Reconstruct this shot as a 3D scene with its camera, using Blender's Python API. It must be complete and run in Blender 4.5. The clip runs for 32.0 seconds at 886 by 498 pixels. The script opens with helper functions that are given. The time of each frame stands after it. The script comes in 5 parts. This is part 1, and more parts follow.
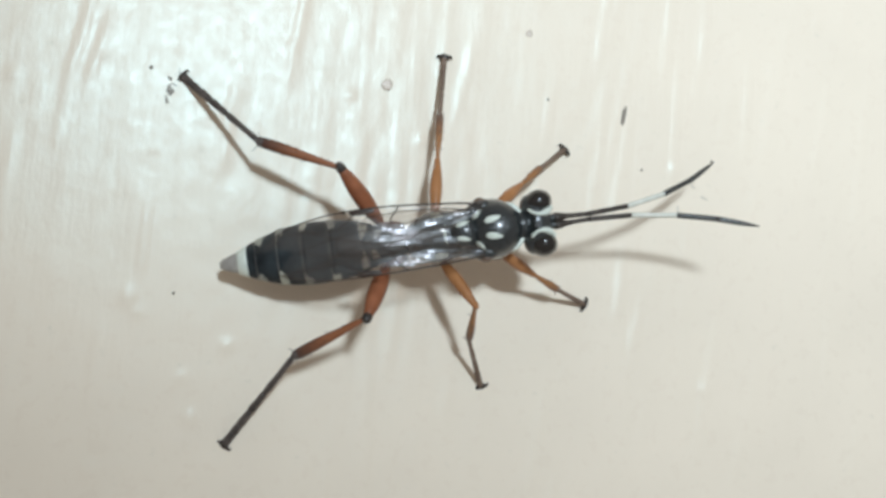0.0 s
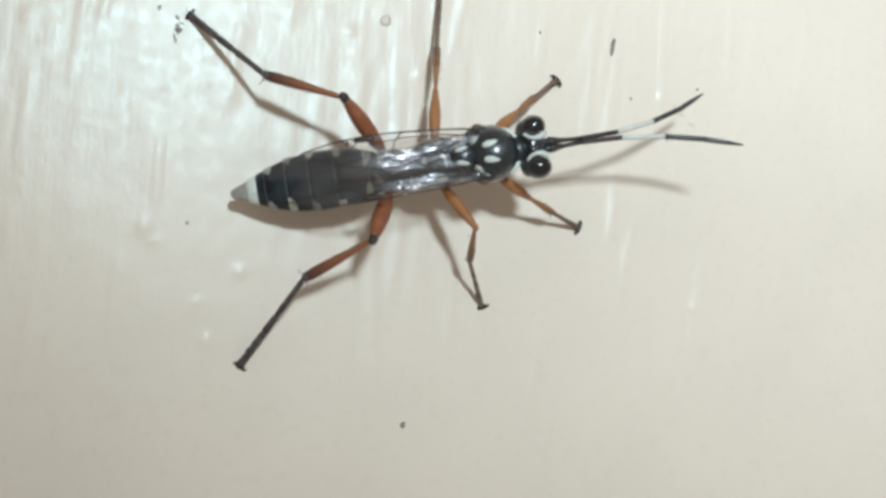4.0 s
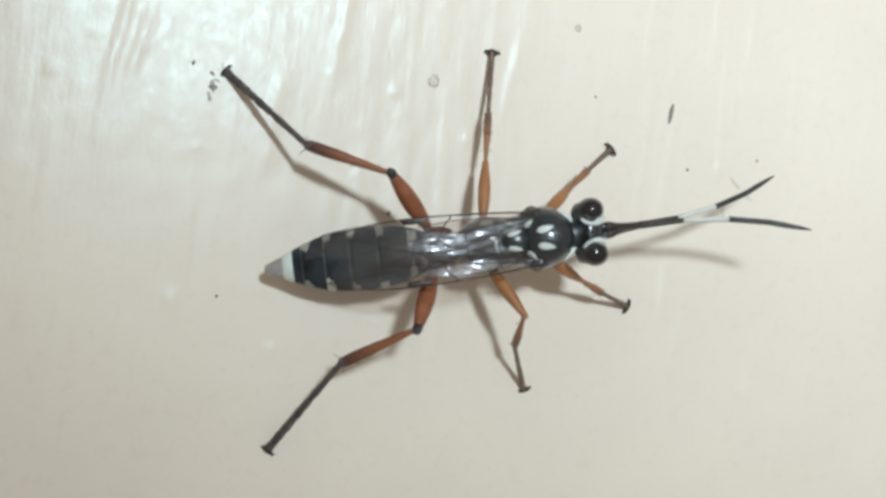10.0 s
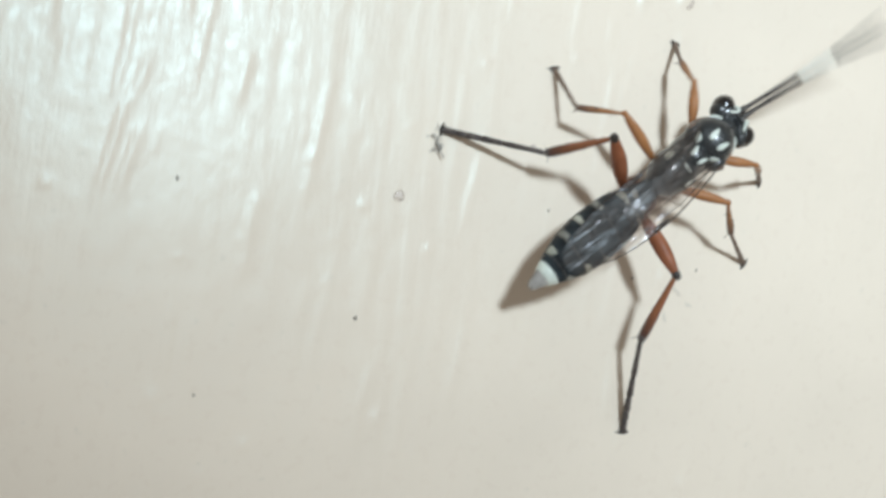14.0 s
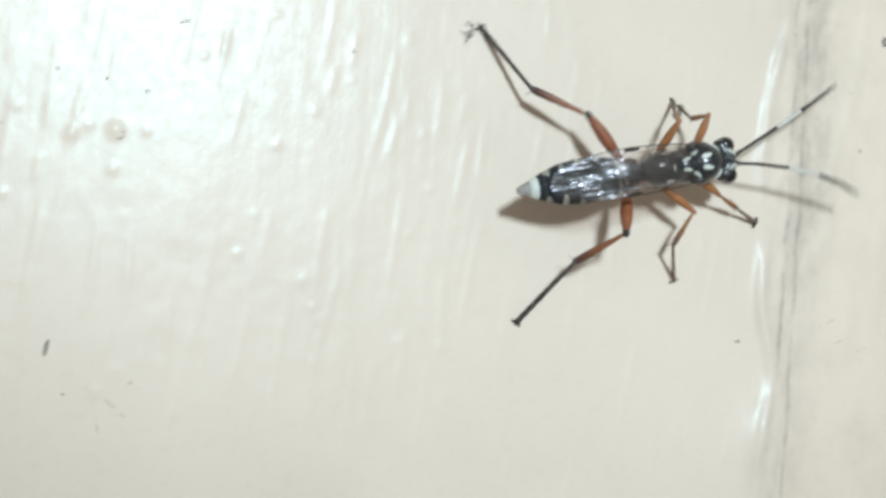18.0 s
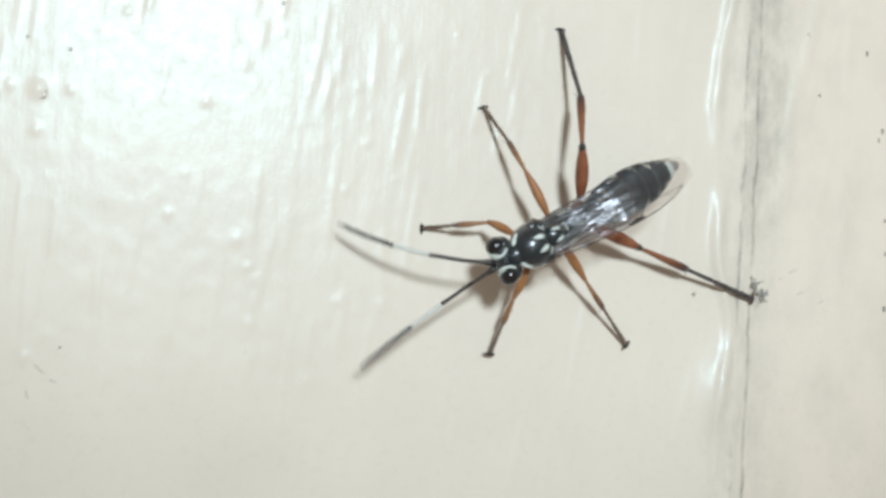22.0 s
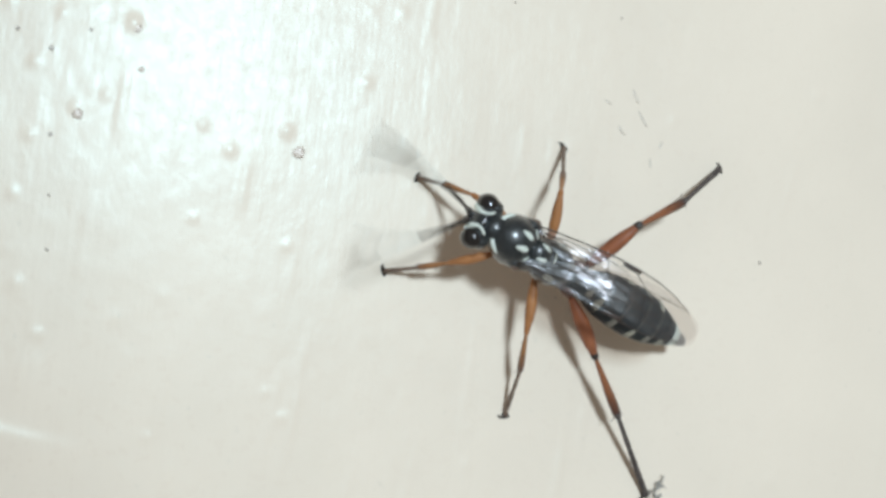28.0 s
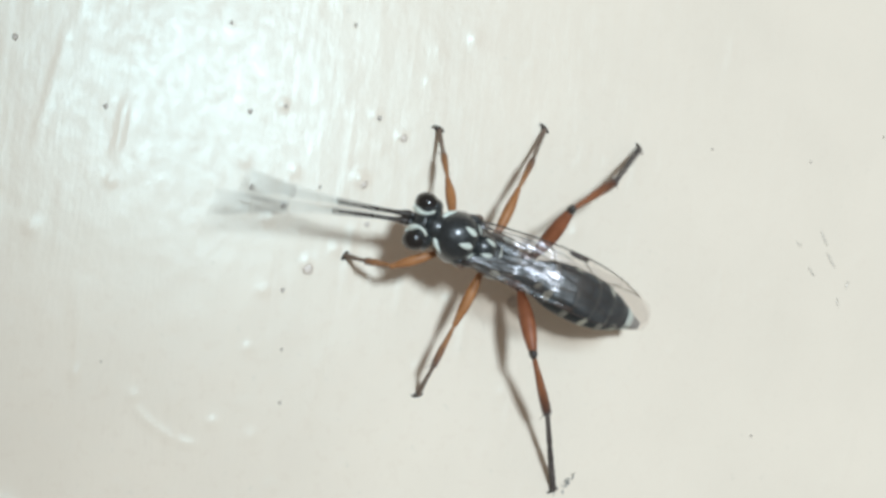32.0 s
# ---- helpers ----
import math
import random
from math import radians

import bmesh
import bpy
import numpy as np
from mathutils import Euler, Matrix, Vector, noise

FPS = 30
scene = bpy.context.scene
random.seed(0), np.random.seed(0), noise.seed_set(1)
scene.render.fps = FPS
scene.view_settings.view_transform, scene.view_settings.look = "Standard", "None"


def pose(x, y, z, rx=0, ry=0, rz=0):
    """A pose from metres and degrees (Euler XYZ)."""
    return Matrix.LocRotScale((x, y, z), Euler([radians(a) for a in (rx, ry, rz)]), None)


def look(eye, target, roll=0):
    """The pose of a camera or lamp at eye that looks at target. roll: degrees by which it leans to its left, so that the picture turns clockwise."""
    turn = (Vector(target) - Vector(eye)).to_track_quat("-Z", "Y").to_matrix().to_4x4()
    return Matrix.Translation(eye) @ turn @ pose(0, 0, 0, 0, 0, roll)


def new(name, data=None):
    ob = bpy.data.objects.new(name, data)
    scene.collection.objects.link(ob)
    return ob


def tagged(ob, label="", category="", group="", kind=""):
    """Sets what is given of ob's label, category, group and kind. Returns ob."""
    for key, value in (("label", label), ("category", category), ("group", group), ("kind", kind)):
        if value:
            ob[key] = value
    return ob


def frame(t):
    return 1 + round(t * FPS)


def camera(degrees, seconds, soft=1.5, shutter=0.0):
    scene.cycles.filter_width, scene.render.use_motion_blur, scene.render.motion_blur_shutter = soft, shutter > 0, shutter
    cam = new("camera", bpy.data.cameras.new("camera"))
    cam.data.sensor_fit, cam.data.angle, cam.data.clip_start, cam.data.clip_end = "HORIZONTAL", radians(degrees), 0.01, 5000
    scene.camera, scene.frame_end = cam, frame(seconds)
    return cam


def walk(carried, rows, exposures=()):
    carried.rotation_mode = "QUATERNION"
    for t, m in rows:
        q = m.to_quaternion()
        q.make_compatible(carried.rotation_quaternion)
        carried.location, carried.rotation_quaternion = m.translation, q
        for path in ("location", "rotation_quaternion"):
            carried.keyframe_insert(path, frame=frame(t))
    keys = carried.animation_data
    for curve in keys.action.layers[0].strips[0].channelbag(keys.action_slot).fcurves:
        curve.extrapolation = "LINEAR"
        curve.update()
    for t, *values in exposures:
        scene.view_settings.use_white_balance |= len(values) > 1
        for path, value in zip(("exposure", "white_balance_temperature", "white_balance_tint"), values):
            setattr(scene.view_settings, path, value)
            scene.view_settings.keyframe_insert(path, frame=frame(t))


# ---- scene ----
# seconds, the camera's place and the point on the door's face that it looks at, in millimetres, and its lean
PATH = [
    (0, (0.00, -41.64, 0.00), (9.58, 0, 5.01), 4.84),
    (0.5, (-0.36, -41.57, -0.22), (9.32, 0, 4.91), 4.73),
    (1, (-0.20, -41.22, 0.18), (9.04, 0, 4.93), 4.85),
    (1.5, (-0.43, -41.45, -0.05), (8.88, 0, 4.31), 4.90),
    (2, (-0.98, -42.19, -0.33), (8.67, 0, 4.16), 4.79),
    (2.5, (-1.79, -43.54, 0.20), (8.96, 0, 4.85), 4.73),
    (3, (-1.52, -42.68, 0.60), (9.35, 0, 4.77), 4.36),
    (3.5, (-1.01, -43.29, -0.81), (9.78, 0, 3.09), 3.85),
    (5.5, (-0.55, -43.42, -2.42), (9.54, 0, 2.89), 3.18),
    (6, (-2.63, -42.61, 0.74), (7.20, 0, 6.00), 4.30),
    (6.5, (-2.86, -43.16, 0.33), (7.08, 0, 5.80), 4.28),
    (7, (-3.51, -42.07, 0.48), (6.49, 0, 5.47), 4.63),
    (7.5, (-3.63, -40.57, 0.43), (6.22, 0, 4.65), 4.93),
    (8, (-3.31, -39.88, 0.58), (6.46, 0, 3.74), 5.05),
    (8.5, (-2.75, -40.09, 1.06), (7.50, 0, 3.81), 5.20),
    (9, (-3.02, -40.10, 1.40), (7.67, 0, 4.05), 5.16),
    (9.5, (-2.55, -40.34, 2.22), (8.21, 0, 4.36), 5.34),
    (10, (-2.82, -40.42, 2.86), (7.97, 0, 4.89), 5.63),
    (10.5, (-3.13, -40.03, 2.47), (7.86, 0, 4.70), 5.75),
    (11, (-3.13, -40.02, 2.01), (8.03, 0, 4.51), 5.69),
    (11.5, (-3.29, -39.97, 1.83), (7.97, 0, 4.67), 5.87),
    (12, (-3.30, -40.16, 1.08), (8.17, 0, 4.42), 5.72),
    (12.5, (-3.38, -39.80, 1.24), (8.04, 0, 4.64), 5.95),
    (13, (-3.68, -39.98, 1.49), (8.13, 0, 5.00), 5.89),
    (13.5, (-4.08, -41.32, 2.93), (8.38, 0, 6.63), 6.39),
    (15.5, (-0.47, -51.00, 12.09), (13.23, 0, 16.55), 7.36),
    (16, (8.14, -51.62, 13.69), (21.42, 0, 18.22), 7.73),
    (17, (14.78, -52.12, 11.52), (26.96, 0, 15.93), 6.13),
    (18, (19.60, -54.72, 12.95), (33.07, 0, 16.49), 4.50),
    (18.5, (24.72, -56.50, 13.54), (38.00, 0, 18.11), 5.77),
    (19, (30.11, -57.80, 12.51), (43.17, 0, 17.32), 4.93),
    (19.5, (32.82, -56.74, 9.85), (45.59, 0, 14.93), 3.52),
    (20, (34.19, -55.46, 10.00), (46.37, 0, 13.62), 0.95),
    (20.5, (29.03, -55.11, 10.97), (41.13, 0, 14.12), 1.79),
    (21, (28.25, -55.07, 11.59), (39.22, 0, 15.06), 2.52),
    (21.5, (26.42, -54.61, 13.75), (37.76, 0, 16.03), 2.83),
    (22, (24.16, -54.08, 12.02), (35.99, 0, 14.68), 3.21),
    (22.5, (21.15, -52.83, 13.25), (33.09, 0, 15.40), 4.18),
    (23, (18.78, -51.50, 13.12), (30.29, 0, 15.48), 5.03),
    (23.5, (17.74, -51.42, 14.92), (29.18, 0, 17.10), 5.02),
    (24, (17.06, -50.63, 12.90), (26.91, 0, 15.20), 4.75),
    (24.5, (14.40, -50.45, 11.72), (24.25, 0, 14.19), 4.92),
    (25, (12.86, -50.00, 9.88), (23.05, 0, 12.61), 5.33),
    (25.5, (11.56, -49.11, 9.90), (21.93, 0, 12.79), 5.68),
    (27.5, (6.21, -47.71, 35.92), (17.52, 0, 38.43), 4.91),
    (28, (4.59, -47.49, 37.24), (15.97, 0, 39.92), 5.74),
    (28.5, (2.71, -47.92, 38.54), (14.29, 0, 41.48), 6.07),
    (29, (2.30, -47.47, 39.11), (13.53, 0, 41.93), 6.49),
    (29.5, (1.75, -47.74, 37.84), (13.10, 0, 40.61), 6.26),
    (30, (1.05, -47.75, 37.94), (12.57, 0, 40.89), 5.75),
    (30.5, (-0.74, -47.01, 39.25), (10.89, 0, 42.23), 5.67),
    (31, (-2.97, -46.75, 40.83), (8.81, 0, 43.74), 5.57),
    (31.5, (-4.90, -46.23, 42.76), (6.89, 0, 45.68), 6.02),
    (32, (-5.34, -46.76, 41.79), (6.69, 0, 44.81), 5.72),
]

MM = 0.001


def on_door(u, v, w=0.0):
    """A place on the door from millimetres across, up and off its face."""
    return Vector((u * MM, -w * MM, v * MM))


cam = camera(40.0, 32.0, soft=3.35, shutter=0.6)
walk(cam, [(t, look(Vector(eye) * MM, Vector(target) * MM, roll)) for t, eye, target, roll in PATH], exposures=[(0, 0.25), (13.2, 0.25), (16, 0.02), (22, 0.0), (25, 0.06), (27.5, -0.06), (32, 0.0)])

# ---- light: one small bright lamp above the door's face, and the dim room ----
world = bpy.data.worlds.new("room_light")
scene.world = world
world.use_nodes = True
world.node_tree.nodes["Background"].inputs[0].default_value = (1.05, 0.97, 0.87, 1)
world.node_tree.nodes["Background"].inputs[1].default_value = 0.235
lamp_data = bpy.data.lights.new("lamp", "SPOT")
lamp_data.energy, lamp_data.shadow_soft_size, lamp_data.color = 8.9, 0.030, (0.83, 1.0, 1.12)
lamp_data.spot_size, lamp_data.spot_blend = radians(14.2), 0.10
lamp = new("lamp", lamp_data)
lamp.matrix_world = look(on_door(14, 140, 500), on_door(40, 46))


# ---- materials ----
class Nodes:
    """A node material under construction."""

    def __init__(self, name):
        self.mat = bpy.data.materials.new(name)
        self.mat.use_nodes = True
        self.tree = self.mat.node_tree
        self.bsdf = self.tree.nodes["Principled BSDF"]

    def add(self, kind, **values):
        node = self.tree.nodes.new(kind)
        for key, value in values.items():
            node.inputs[key].default_value = value
        return node

    def link(self, a, b):
        self.tree.links.new(a, b)

    def place(self, scale=(1, 1, 1)):
        """Object coordinates in millimetres, stretched."""
        at = self.add("ShaderNodeTexCoord")
        mapping = self.add("ShaderNodeMapping")
        mapping.inputs["Scale"].default_value = tuple(1000 * s for s in scale)
        self.link(at.outputs["Object"], mapping.inputs["Vector"])
        return mapping.outputs["Vector"]

    def noise(self, where, scale, detail=4.0, rough=0.55):
        node = self.add("ShaderNodeTexNoise", Scale=scale, Detail=detail, Roughness=rough)
        self.link(where, node.inputs["Vector"])
        return node.outputs["Fac"]

    def ramp(self, value, stops):
        node = self.tree.nodes.new("ShaderNodeValToRGB")
        ramp = node.color_ramp
        while len(ramp.elements) < len(stops):
            ramp.elements.new(0.5)
        for element, (at, colour) in zip(ramp.elements, stops):
            element.position, element.color = at, (*colour, 1)
        self.link(value, node.inputs["Fac"])
        return node.outputs["Color"]

    def scaled(self, value, scale):
        node = self.tree.nodes.new("ShaderNodeMath")
        node.operation = "MULTIPLY"
        node.inputs[1].default_value = scale
        self.link(value, node.inputs[0])
        return node.outputs[0]

    def mix(self, factor, a, b):
        node = self.tree.nodes.new("ShaderNodeMix")
        node.data_type = "RGBA"
        self.link(factor, node.inputs[0])
        for value, slot in ((a, 6), (b, 7)):
            if isinstance(value, tuple):
                node.inputs[slot].default_value = (*value, 1)
            else:
                self.link(value, node.inputs[slot])
        return node.outputs[2]

    def bump(self, height, strength, metres, after=None):
        node = self.add("ShaderNodeBump", Strength=strength, Distance=metres)
        self.link(height, node.inputs["Height"])
        if after is not None:
            self.link(after, node.inputs["Normal"])
        self.link(node.outputs["Normal"], self.bsdf.inputs["Normal"])
        return node.outputs["Normal"]


def grainy(name, dark, light, rough, scale=4.0, bump=0.3, depth=0.00003, coat=0.0, specular=0.5, stretch=(1, 1, 1)):
    """A material of two close colours in patches, with fine relief."""
    n = Nodes(name)
    where = n.place(stretch)
    broad, fine = n.noise(where, scale), n.noise(where, scale * 6, 2.0)
    n.link(n.ramp(broad, [(0.3, dark), (0.7, light)]), n.bsdf.inputs["Base Color"])
    n.link(n.ramp(fine, [(0.2, (rough * 0.8,) * 3), (0.8, (min(1, rough * 1.25),) * 3)]), n.bsdf.inputs["Roughness"])
    n.bsdf.inputs["Coat Weight"].default_value = coat
    n.bsdf.inputs["Coat Roughness"].default_value = 0.2
    n.bsdf.inputs["Specular IOR Level"].default_value = specular
    n.bump(fine, bump, depth)
    return n.mat


def paint(name, clean, dirty, rough, stains, seam=None, streaks=0.0, gloss=0.24):
    """Old gloss paint laid on with a brush: fine strokes that run up and down, faint blotches, dust; seam: dirt along a crack there."""
    n = Nodes(name)
    flat, strokes = n.place(), n.place((1, 1, 0.06))
    blotch, dust, stroke = n.noise(flat, 0.12, 5.0), n.noise(flat, 1.7, 6.0, 0.65), n.noise(strokes, 2.6, 5.0, 0.6)
    colour = n.mix(n.ramp(blotch, [(0.35, (0,) * 3), (0.75, (1,) * 3)]), clean, tuple(c * 0.93 for c in clean))
    colour = n.mix(n.ramp(dust, [(stains, (0,) * 3), (stains + 0.16, (0.55,) * 3)]), colour, dirty)
    if streaks:
        colour = n.mix(n.ramp(n.noise(strokes, 0.9, 6.0, 0.7), [(0.46, (0,) * 3), (0.70, (streaks,) * 3)]), colour, dirty)
    if seam is not None:
        at = n.add("ShaderNodeSeparateXYZ")
        n.link(flat, at.inputs[0])
        off = n.add("ShaderNodeMath")
        off.operation = "SUBTRACT"
        n.link(at.outputs[0], off.inputs[0])
        off.inputs[1].default_value = seam
        bend_at = n.add("ShaderNodeMath")
        bend_at.operation = "MULTIPLY_ADD"
        n.link(n.noise(n.place((0.02, 0.02, 1)), 0.22, 5.0, 0.6), bend_at.inputs[0])
        bend_at.inputs[1].default_value, bend_at.inputs[2].default_value = 1.0, seam - 0.5
        n.link(bend_at.outputs[0], off.inputs[1])
        wide = n.add("ShaderNodeMath")
        wide.operation = "ABSOLUTE"
        third = n.add("ShaderNodeMath")
        third.operation = "DIVIDE"
        third.inputs[1].default_value = 2.0
        n.link(off.outputs[0], third.inputs[0])
        n.link(third.outputs[0], wide.inputs[0])
        shifted = n.add("ShaderNodeMath")
        shifted.operation = "SUBTRACT"
        n.link(off.outputs[0], shifted.inputs[0])
        shifted.inputs[1].default_value = 0.62
        second = n.add("ShaderNodeMath")
        second.operation = "ABSOLUTE"
        n.link(shifted.outputs[0], second.inputs[0])
        smear = n.add("ShaderNodeMath")
        smear.operation = "MULTIPLY"
        n.link(n.ramp(n.scaled(off.outputs[0], 0.25), [(0.0, (0,) * 3), (0.03, (1,) * 3), (0.42, (0.8,) * 3), (0.70, (0,) * 3)]), smear.inputs[0])
        n.link(n.ramp(n.noise(n.place((1.0, 1, 0.5)), 0.9, 6.0, 0.7), [(0.38, (0.05,) * 3), (0.64, (0.65,) * 3)]), smear.inputs[1])
        near = n.ramp(wide.outputs[0], [(0.0, (1,) * 3), (0.028, (1,) * 3), (0.045, (0.28,) * 3), (0.4, (0.22,) * 3), (0.9, (0,) * 3)])
        both = n.add("ShaderNodeMath")
        both.operation = "MULTIPLY"
        n.link(near, both.inputs[0])
        n.link(n.ramp(n.noise(n.place((1.4, 1, 0.35)), 0.8, 6.0, 0.7), [(0.44, (0.03,) * 3), (0.66, (0.9,) * 3)]), both.inputs[1])
        # the edge board beyond the crack: yellower, duller and greyer with handling
        beyond = n.ramp(n.scaled(off.outputs[0], 0.5), [(0.0, (0,) * 3), (0.25, (1,) * 3)])
        colour = n.mix(beyond, colour, n.mix(n.ramp(n.noise(n.place((1, 1, 0.7)), 0.35, 6.0, 0.65), [(0.45, (0,) * 3), (0.78, (0.6,) * 3)]), (0.825, 0.712, 0.582), (0.67, 0.58, 0.472)))
        # grey smears beside the crack, thicker higher up
        higher = n.add("ShaderNodeMath")
        higher.operation = "MULTIPLY"
        n.link(smear.outputs[0], higher.inputs[0])
        n.link(n.ramp(n.scaled(at.outputs[2], 0.02), [(0.28, (0.30,) * 3), (0.42, (1,) * 3)]), higher.inputs[1])
        colour = n.mix(higher.outputs[0], colour, (0.38, 0.35, 0.305))
        colour = n.mix(both.outputs[0], colour, (0.22, 0.20, 0.17))
        hairline = n.add("ShaderNodeMath")
        hairline.operation = "MULTIPLY"
        n.link(n.ramp(second.outputs[0], [(0.0, (1,) * 3), (0.040, (0.8,) * 3), (0.075, (0,) * 3)]), hairline.inputs[0])
        n.link(n.ramp(n.noise(n.place((0.3, 1, 0.3)), 1.3, 5.0, 0.6), [(0.40, (0.1,) * 3), (0.60, (0.85,) * 3)]), hairline.inputs[1])
        colour = n.mix(hairline.outputs[0], colour, (0.26, 0.235, 0.20))
    n.link(colour, n.bsdf.inputs["Base Color"])
    n.link(n.ramp(dust, [(0.3, (rough,) * 3), (0.75, (min(1, rough * 1.6),) * 3)]), n.bsdf.inputs["Roughness"])
    n.bsdf.inputs["Specular IOR Level"].default_value = gloss
    n.bsdf.inputs["Specular Tint"].default_value = (0.72, 1.0, 1.0, 1)
    first = n.bump(stroke, 0.20, 0.00005)
    n.bump(n.noise(n.place((1, 1, 0.5)), 5.0, 3.0), 0.25, 0.00003, first)
    return n.mat


DOOR_PAINT = paint("ivory_gloss_paint", (0.832, 0.727, 0.605), (0.60, 0.54, 0.45), 0.235, 0.63, seam=50.6)
FRAME_PAINT = paint("weathered_ivory_paint", (0.745, 0.655, 0.52), (0.38, 0.322, 0.238), 0.36, 0.48, streaks=0.6)
# the gap's shade, put into a near-black colour
GAP_DARK = grainy("gap_shade", (0.046, 0.038, 0.031), (0.061, 0.050, 0.041), 0.9, 0.4, 0.1)
DIRT = grainy("dark_dirt", (0.15, 0.13, 0.11), (0.32, 0.28, 0.24), 0.8)
RUST = grainy("brown_stain", (0.52, 0.43, 0.36), (0.66, 0.57, 0.48), 0.3)
FAINT = grainy("faint_dirt", (0.40, 0.36, 0.32), (0.56, 0.50, 0.44), 0.3)
SCUFFED = grainy("rubbed_paint", (0.56, 0.50, 0.42), (0.72, 0.64, 0.54), 0.35)
DUST = grainy("grey_dust", (0.30, 0.28, 0.25), (0.52, 0.49, 0.44), 0.9)
RIM_GREY = grainy("grey_rim_chitin", (0.012, 0.012, 0.012), (0.11, 0.105, 0.10), 0.45, 1.6)
GLOSSY_CRUST = grainy("glossy_crust_paint", (0.60, 0.53, 0.43), (0.80, 0.71, 0.58), 0.24, 0.8, 0.4, 0.00006)
GREYED = grainy("greyed_paint", (0.36, 0.33, 0.285), (0.56, 0.50, 0.42), 0.35, 0.7, 0.4, 0.00006)
GREY_CHIP = grainy("grey_paint_chip", (0.24, 0.23, 0.21), (0.46, 0.44, 0.40), 0.3)
BLACK = grainy("black_chitin", (0.009, 0.012, 0.014), (0.020, 0.026, 0.029), 0.28, 5.0, 0.5, 0.00003, 1.0)
EYE = grainy("black_eye", (0.006, 0.005, 0.005), (0.014, 0.011, 0.010), 0.13, 9.0, 0.15, 0.00001, 0.6)
BAND = grainy("matt_black_chitin", (0.007, 0.009, 0.011), (0.034, 0.044, 0.050), 0.48, 1.6, 0.5, 0.00003, specular=0.22)
WHITE = grainy("white_chitin", (0.60, 0.66, 0.60), (0.76, 0.80, 0.72), 0.35, 3.0)
PALE = grainy("pale_chitin", (0.58, 0.58, 0.52), (0.72, 0.71, 0.64), 0.5, 3.0)
CREAM = grainy("cream_chitin", (0.30, 0.31, 0.26), (0.56, 0.55, 0.46), 0.4, 3.0)
GREY_MARK = grainy("grey_mark_chitin", (0.10, 0.10, 0.09), (0.36, 0.35, 0.30), 0.45, 2.2)
TAIL = grainy("pale_brown_chitin", (0.20, 0.175, 0.16), (0.42, 0.40, 0.37), 0.5, 2.0)
ORANGE = grainy("orange_chitin", (0.29, 0.118, 0.042), (0.43, 0.190, 0.074), 0.45, 1.6, specular=0.35)
RED_ORANGE = grainy("red_orange_chitin", (0.20, 0.066, 0.030), (0.33, 0.116, 0.054), 0.45, 1.6, specular=0.35)
DULL_ORANGE = grainy("dull_orange_chitin", (0.10, 0.036, 0.020), (0.20, 0.075, 0.038), 0.4, 1.5)
BROWN = grainy("brown_chitin", (0.12, 0.075, 0.052), (0.22, 0.15, 0.11), 0.45, 4.0)
DARK_LEG = grainy("dark_leg_chitin", (0.022, 0.017, 0.015), (0.055, 0.042, 0.034), 0.42, 4.0)
TARSUS = grainy("grey_brown_foot_chitin", (0.040, 0.031, 0.029), (0.105, 0.084, 0.076), 0.5, 3.0)
VEIN = grainy("dark_vein", (0.03, 0.020, 0.016), (0.065, 0.046, 0.038), 0.22, 4.0)


def shin_material(name, upper, lower, end):
    """Chitin that darkens along a shin of the given length."""
    n = Nodes(name)
    at = n.add("ShaderNodeSeparateXYZ")
    where = n.place()
    n.link(where, at.inputs[0])
    grain = n.noise(where, 3.0)
    along = n.add("ShaderNodeMath")
    along.operation = "MULTIPLY_ADD"
    n.link(grain, along.inputs[0])
    along.inputs[1].default_value = 0.25
    n.link(n.scaled(at.outputs[0], 1.0 / end), along.inputs[2])
    n.link(n.ramp(along.outputs[0], [(0.02, lower), (0.16, upper), (0.62, upper), (1.0, lower)]), n.bsdf.inputs["Base Color"])
    n.bsdf.inputs["Roughness"].default_value = 0.42
    n.bump(n.noise(where, 14.0, 2.0), 0.35, 0.00003)
    return n.mat


HIND_SHIN = shin_material("hind_shin_chitin", (0.27, 0.098, 0.043), (0.085, 0.036, 0.024), 2.9)
PALE_SHIN = shin_material("tawny_shin_chitin", (0.33, 0.150, 0.060), (0.16, 0.085, 0.055), 1.8)


